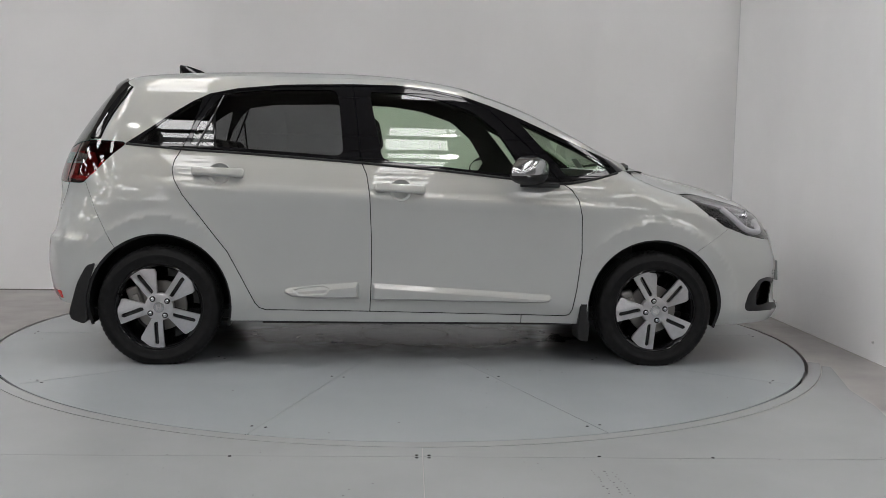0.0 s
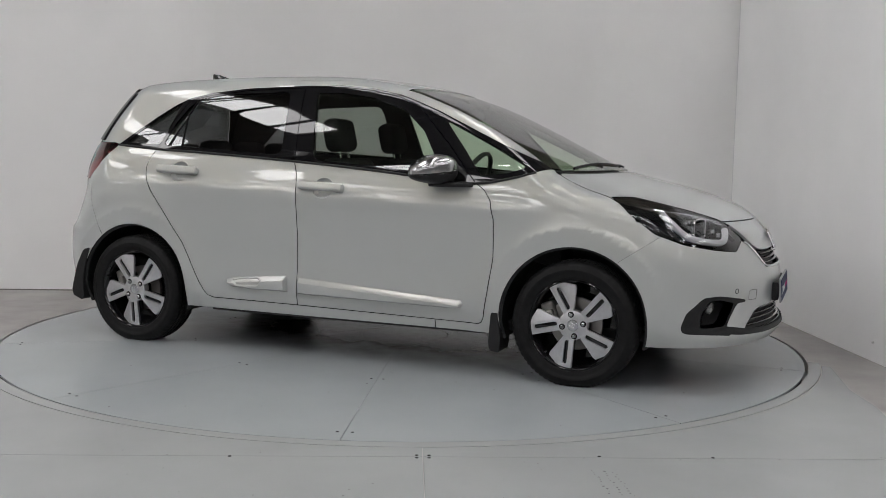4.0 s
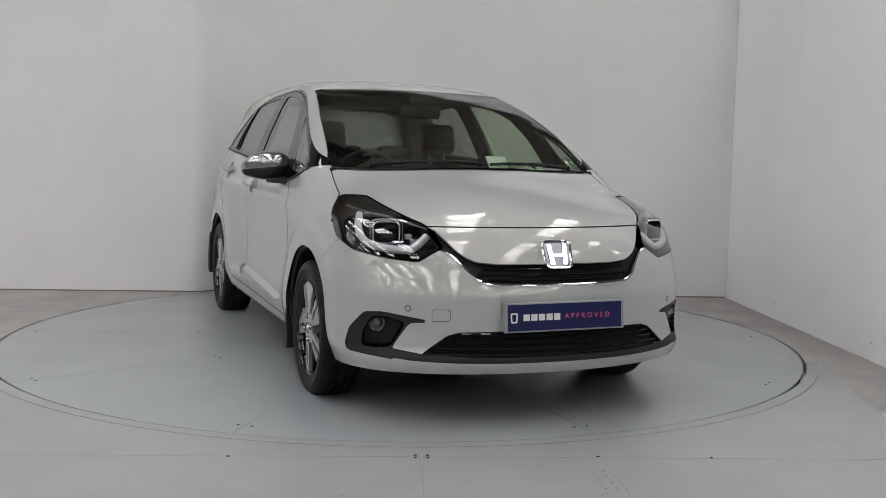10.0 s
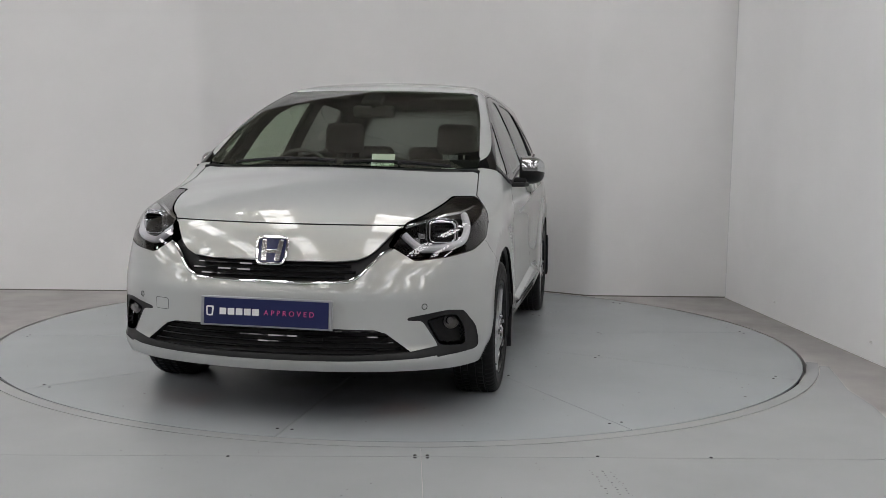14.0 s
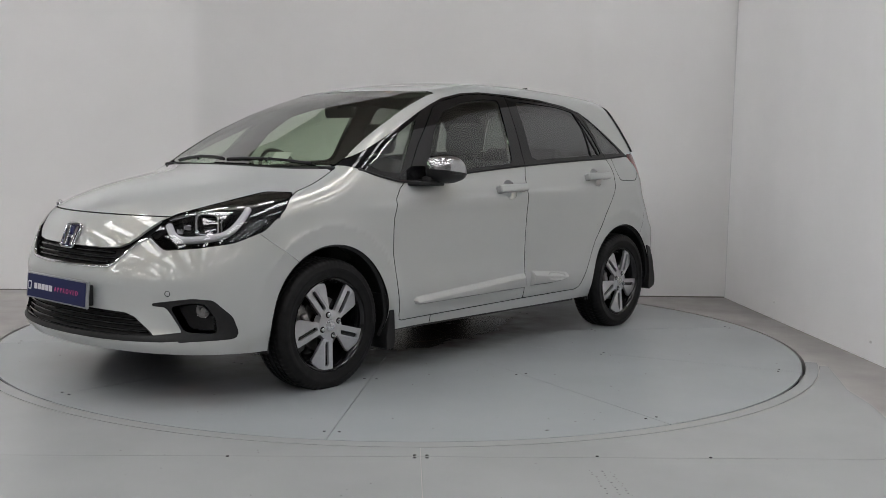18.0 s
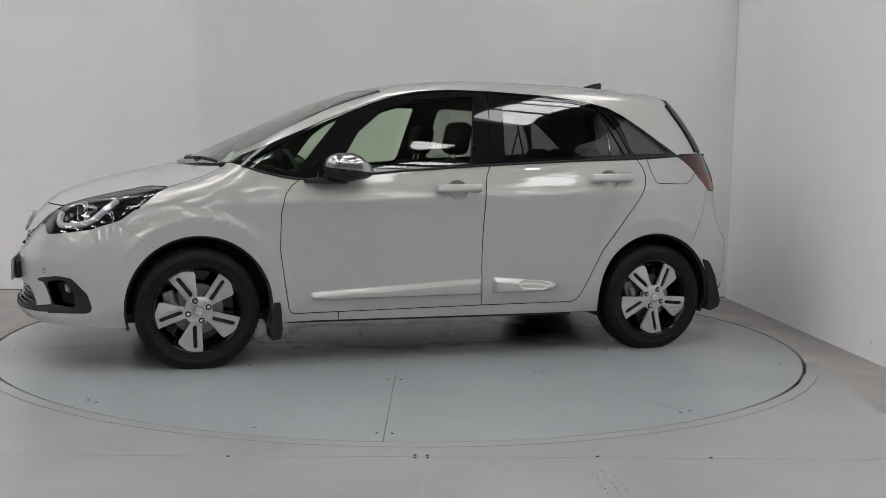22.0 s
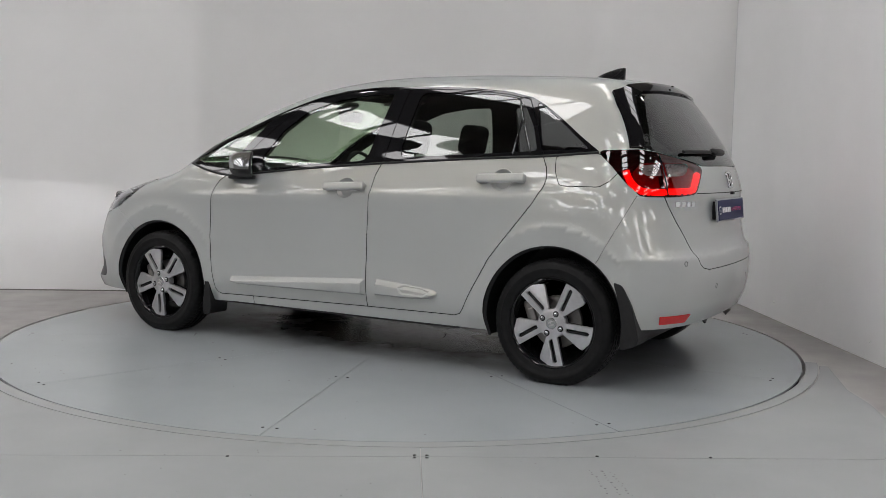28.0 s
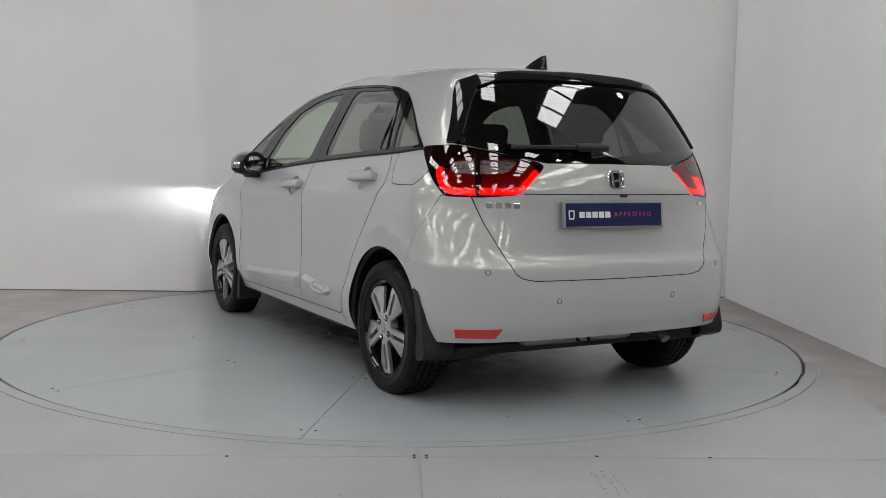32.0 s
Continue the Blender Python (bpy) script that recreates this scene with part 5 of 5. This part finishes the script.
def wheel(x, side, turn):
    root = part("wheel", tyre(), RUBBER, car, "black tyre on a two-tone alloy rim", True)
    root.matrix_basis = pose(x, side * 0.742, 0.298, 0, 0, 0 if side > 0 else 180)
    spin = Matrix.Rotation(radians(turn), 4, "Y")
    part("rim", lathe([(0.2185, 0.084), (0.2195, 0.0885), (0.2165, 0.0905), (0.2115, 0.085), (0.203, 0.062), (0.199, 0.03), (0.197, -0.06), (0.19, -0.075), (0.0005, -0.078)], 96), BLACK_GLOSS, root, "gloss black rim", True)
    part("brake_disc", lathe([(0.06, 0.012), (0.066, 0.02), (0.128, 0.02), (0.130, 0.017), (0.130, 0.0), (0.06, 0.0)], 64), DISC, root, "grey brake disc", True)
    part("brake_caliper", merge(box(0.07, 0.06, 0.14, pose(0.125, 0.008, 0.03, 0, 20, 0), 0.014, 3), box(0.035, 0.03, 0.07, pose(0.118, 0.042, 0.028, 0, 20, 0), 0.008, 2)), DISC, root)
    bar, slot, wing = spoke_outline()
    for k in range(5):
        arm = spin @ Matrix.Rotation(2 * math.pi * k / 5 + 0.06, 4, "Y")
        m = arm @ pose(0, 0.088, 0, 90, 0, 0) @ pose(0, 0, 0, -2.0, 0, 0)
        part("spoke", merge(keyholed(bar, slot, 0.016, m), swept(wing, 0.015, m)), SILVER, root, "machined silver spoke")
        part("spoke_rib", merge(box(0.050, 0.045, 0.15, arm @ pose(0.012, 0.048, -0.130), 0.014), box(0.03, 0.03, 0.08, arm @ pose(0.06, 0.035, -0.165, 0, 20, 0), 0.01)), BLACK_GLOSS, root, "gloss black spoke back")
    part("hub_face", lathe([(0.0005, 0.0895), (0.030, 0.0895), (0.0305, 0.0885), (0.062, 0.0885), (0.070, 0.085), (0.073, 0.05)], 48), SILVER, root, smooth=True)
    part("hub_cap", lathe([(0.0005, 0.0925), (0.022, 0.0922), (0.0265, 0.0915), (0.0285, 0.0890)], 40), SATIN, root, "satin centre cap", True)
    c = spin @ pose(0, 0.0945, 0, 90, 0, 0)
    part("hub_mark", merge(*(prism([(s * 0.013, 0.014), (s * 0.007, 0.014), (s * 0.0045, -0.014), (s * 0.010, -0.014)], 0.002, c) for s in (1, -1)), prism([(-0.006, 0.002), (0.006, 0.002), (0.005, -0.003), (-0.005, -0.003)], 0.002, c)), CHROME, root)
    part("valve_stem", tube([spin @ Vector((0.196 * math.cos(q), 0.06 + d, 0.196 * math.sin(q))) for q, d in ((0.3, 0.0), (0.3, 0.03))], 0.004, 8), BLACK, root)
    for k in range(4):
        a = math.pi / 2 * k + 0.925
        c = spin @ pose(0.0525 * math.cos(a), 0.0885, 0.0525 * math.sin(a))
        part("nut_recess", lathe([(0.0150, 0.0004), (0.0140, 0.0012), (0.0005, 0.0014)], 24, "y", c), DARK, root)
        part("wheel_nut", lathe([(0.0100, 0.0), (0.0098, 0.007), (0.0075, 0.0105), (0.004, 0.012), (0.0005, 0.012)], 12, "y", c), SATIN, root, smooth=True)


for x, side, turn in ((HUBS[0], 1, -289), (HUBS[0], -1, -296.2), (HUBS[1], 1, -62.1), (HUBS[1], -1, 0)):
    wheel(x, side, turn)


# ---- cabin ----

def seat(x, y, w, rear=False):
    tilt = -16
    back = part("seat", box(0.13, w, 0.56, pose(x - 0.06, y, 0.80, 0, tilt, 0), 0.05, 4), CLOTH, car, "dark grey cloth seat", True)
    part("seat_cushion", box(0.50, w, 0.16, pose(x + 0.24, y, 0.54, 0, -6, 0), 0.06, 4), CLOTH, back, smooth=True)
    part("headrest", box(0.11, 0.245 if not rear else 0.25, 0.19 if not rear else 0.12, pose(x - 0.175, y, 1.20 if not rear else 1.10, 0, tilt + 4, 0), 0.045, 4), CLOTH, back, "padded headrest", True)
    for s in (1, -1):
        part("headrest_rod", tube([(x - 0.13, y + s * 0.05, 1.04), (x - 0.168, y + s * 0.05, 1.16)], 0.006, 6), SATIN, back)


for y in (0.36, -0.36):
    seat(-0.02, y, 0.50)
    seat(-0.86, y, 0.52, True)
seat(-0.86, 0.0, 0.26, True)
part("dashboard", merge(prism([(1.20, 1.03), (1.05, 1.03), (0.86, 0.985), (0.80, 0.93), (0.78, 0.80), (0.86, 0.62), (1.22, 0.55)], 1.40, pose(0, 0.70, 0, 90, 0, 0), 0.01)), TRIM_IN, car, "dark grey dashboard", True)
part("instrument_cowl", box(0.12, 0.34, 0.06, pose(0.84, -0.36, 0.985, 0, 8, 0), 0.02, 3), TRIM_IN, car)
part("screen", box(0.02, 0.25, 0.15, pose(0.80, 0.0, 0.93, 0, -12, 0), 0.006), BLACK_GLOSS, car)
sw = part("steering_wheel", lathe([(0.172, 0.0), (0.178, 0.012), (0.188, 0.012), (0.194, 0.0), (0.188, -0.012), (0.178, -0.012), (0.172, 0.0)], 40, "x", pose(0.62, -0.36, 0.945, 0, 24, 0)), BLACK, car, "black steering wheel", True)
part("wheel_hub", box(0.05, 0.15, 0.11, pose(0.635, -0.36, 0.94, 0, 24, 0), 0.02, 3), BLACK, sw, smooth=True)
for a in (0, 180, 270):
    part("wheel_spoke", box(0.012, 0.12, 0.03, pose(0.632, -0.36, 0.942, 0, 24, 0) @ Matrix.Rotation(radians(a), 4, "X") @ pose(0, 0.11, 0), 0.004), BLACK, sw)
part("column", tube([(0.66, -0.36, 0.93), (0.86, -0.36, 0.85)], 0.04, 10), TRIM_IN, sw)
part("cabin_mirror", merge(box(0.03, 0.24, 0.07, pose(0.50, 0.0, 1.335, 0, 10, 0), 0.02, 3), tube([(0.51, 0, 1.36), (0.545, 0, 1.40)], 0.012, 8)), BLACK, car, "black cabin mirror", True)
part("sensor_box", box(0.10, 0.12, 0.03, pose(0.52, 0, 1.395, 0, 22, 0), 0.01), BLACK, car)
part("parcel_floor", box(0.55, 1.2, 0.04, pose(-1.45, 0, 0.72), 0.01), TRIM_IN, car)
for y in (0.36, -0.36):
    part("sun_visor", box(0.14, 0.36, 0.014, pose(0.30, y, 1.435, 0, 14, 0), 0.005), LINER, car)
# upright card takes the place of a dash paper's reflection in the glass
part("paper_reflection", box(0.001, 0.115, 0.075, pose(1.10, 0.20, 1.068, 0, -38, 6)), INK_WHITE, car, "white card standing for a paper's reflection in the windscreen")
# white disc painted in for a round hall lamp's reflection
part("lamp_glint_disc", lathe([(0.0005, 0.0), (0.035, 0.001), (0.036, -0.001)], 20, "z", pose(1.10, 0.53, 1.034)), INK_WHITE, car)
tagged(car, "pearl white five-door hatchback with black trim and alloy wheels", "car")


# ---- what moves: table, car, lamp elements ----
def motions():
    walk(turntable, [(t, pose(0, 0, 0, 0, 0, a)) for t, a in TURN])
    walk(car, [(t, pose(0, 0, 0, 0, 0, a) @ pose(CAR_X, CAR_Y, 0)) for t, a in TURN])
    for bar, side in INDICATORS:
        back, lit = pose(-0.15, -0.15 * side, 0), pose(0, 0, 0)
        rows = [(0, back)]
        for on, off in FLASHES:
            rows += [(on - 0.03, back), (on, lit), (off, lit), (off + 0.03, back)]
        walk(bar, rows + [(32, back)])
    for cover, m in BEAMS:
        down = m @ pose(0, 0, -0.034)
        walk(cover, [(0, m), (26.3, m), (26.4, down), (32, down)])
    for mirror, hinge, side in MIRRORS:
        wide, folded = pose(*hinge), pose(*hinge, 0, 0, side * 54)
        walk(mirror, [(0, wide), (12.5, wide), (14.0, folded), (26.0, folded), (27.4, wide), (32, wide)])
    for guide, side in GUIDES:
        back = pose(0.055, -0.055 * side, 0)
        walk(guide, [(0, back), (26.3, back), (26.4, pose(0, 0, 0)), (32, pose(0, 0, 0))])


FLASHES = ((12.02, 12.36), (12.75, 13.06), (13.40, 13.72))
motions()
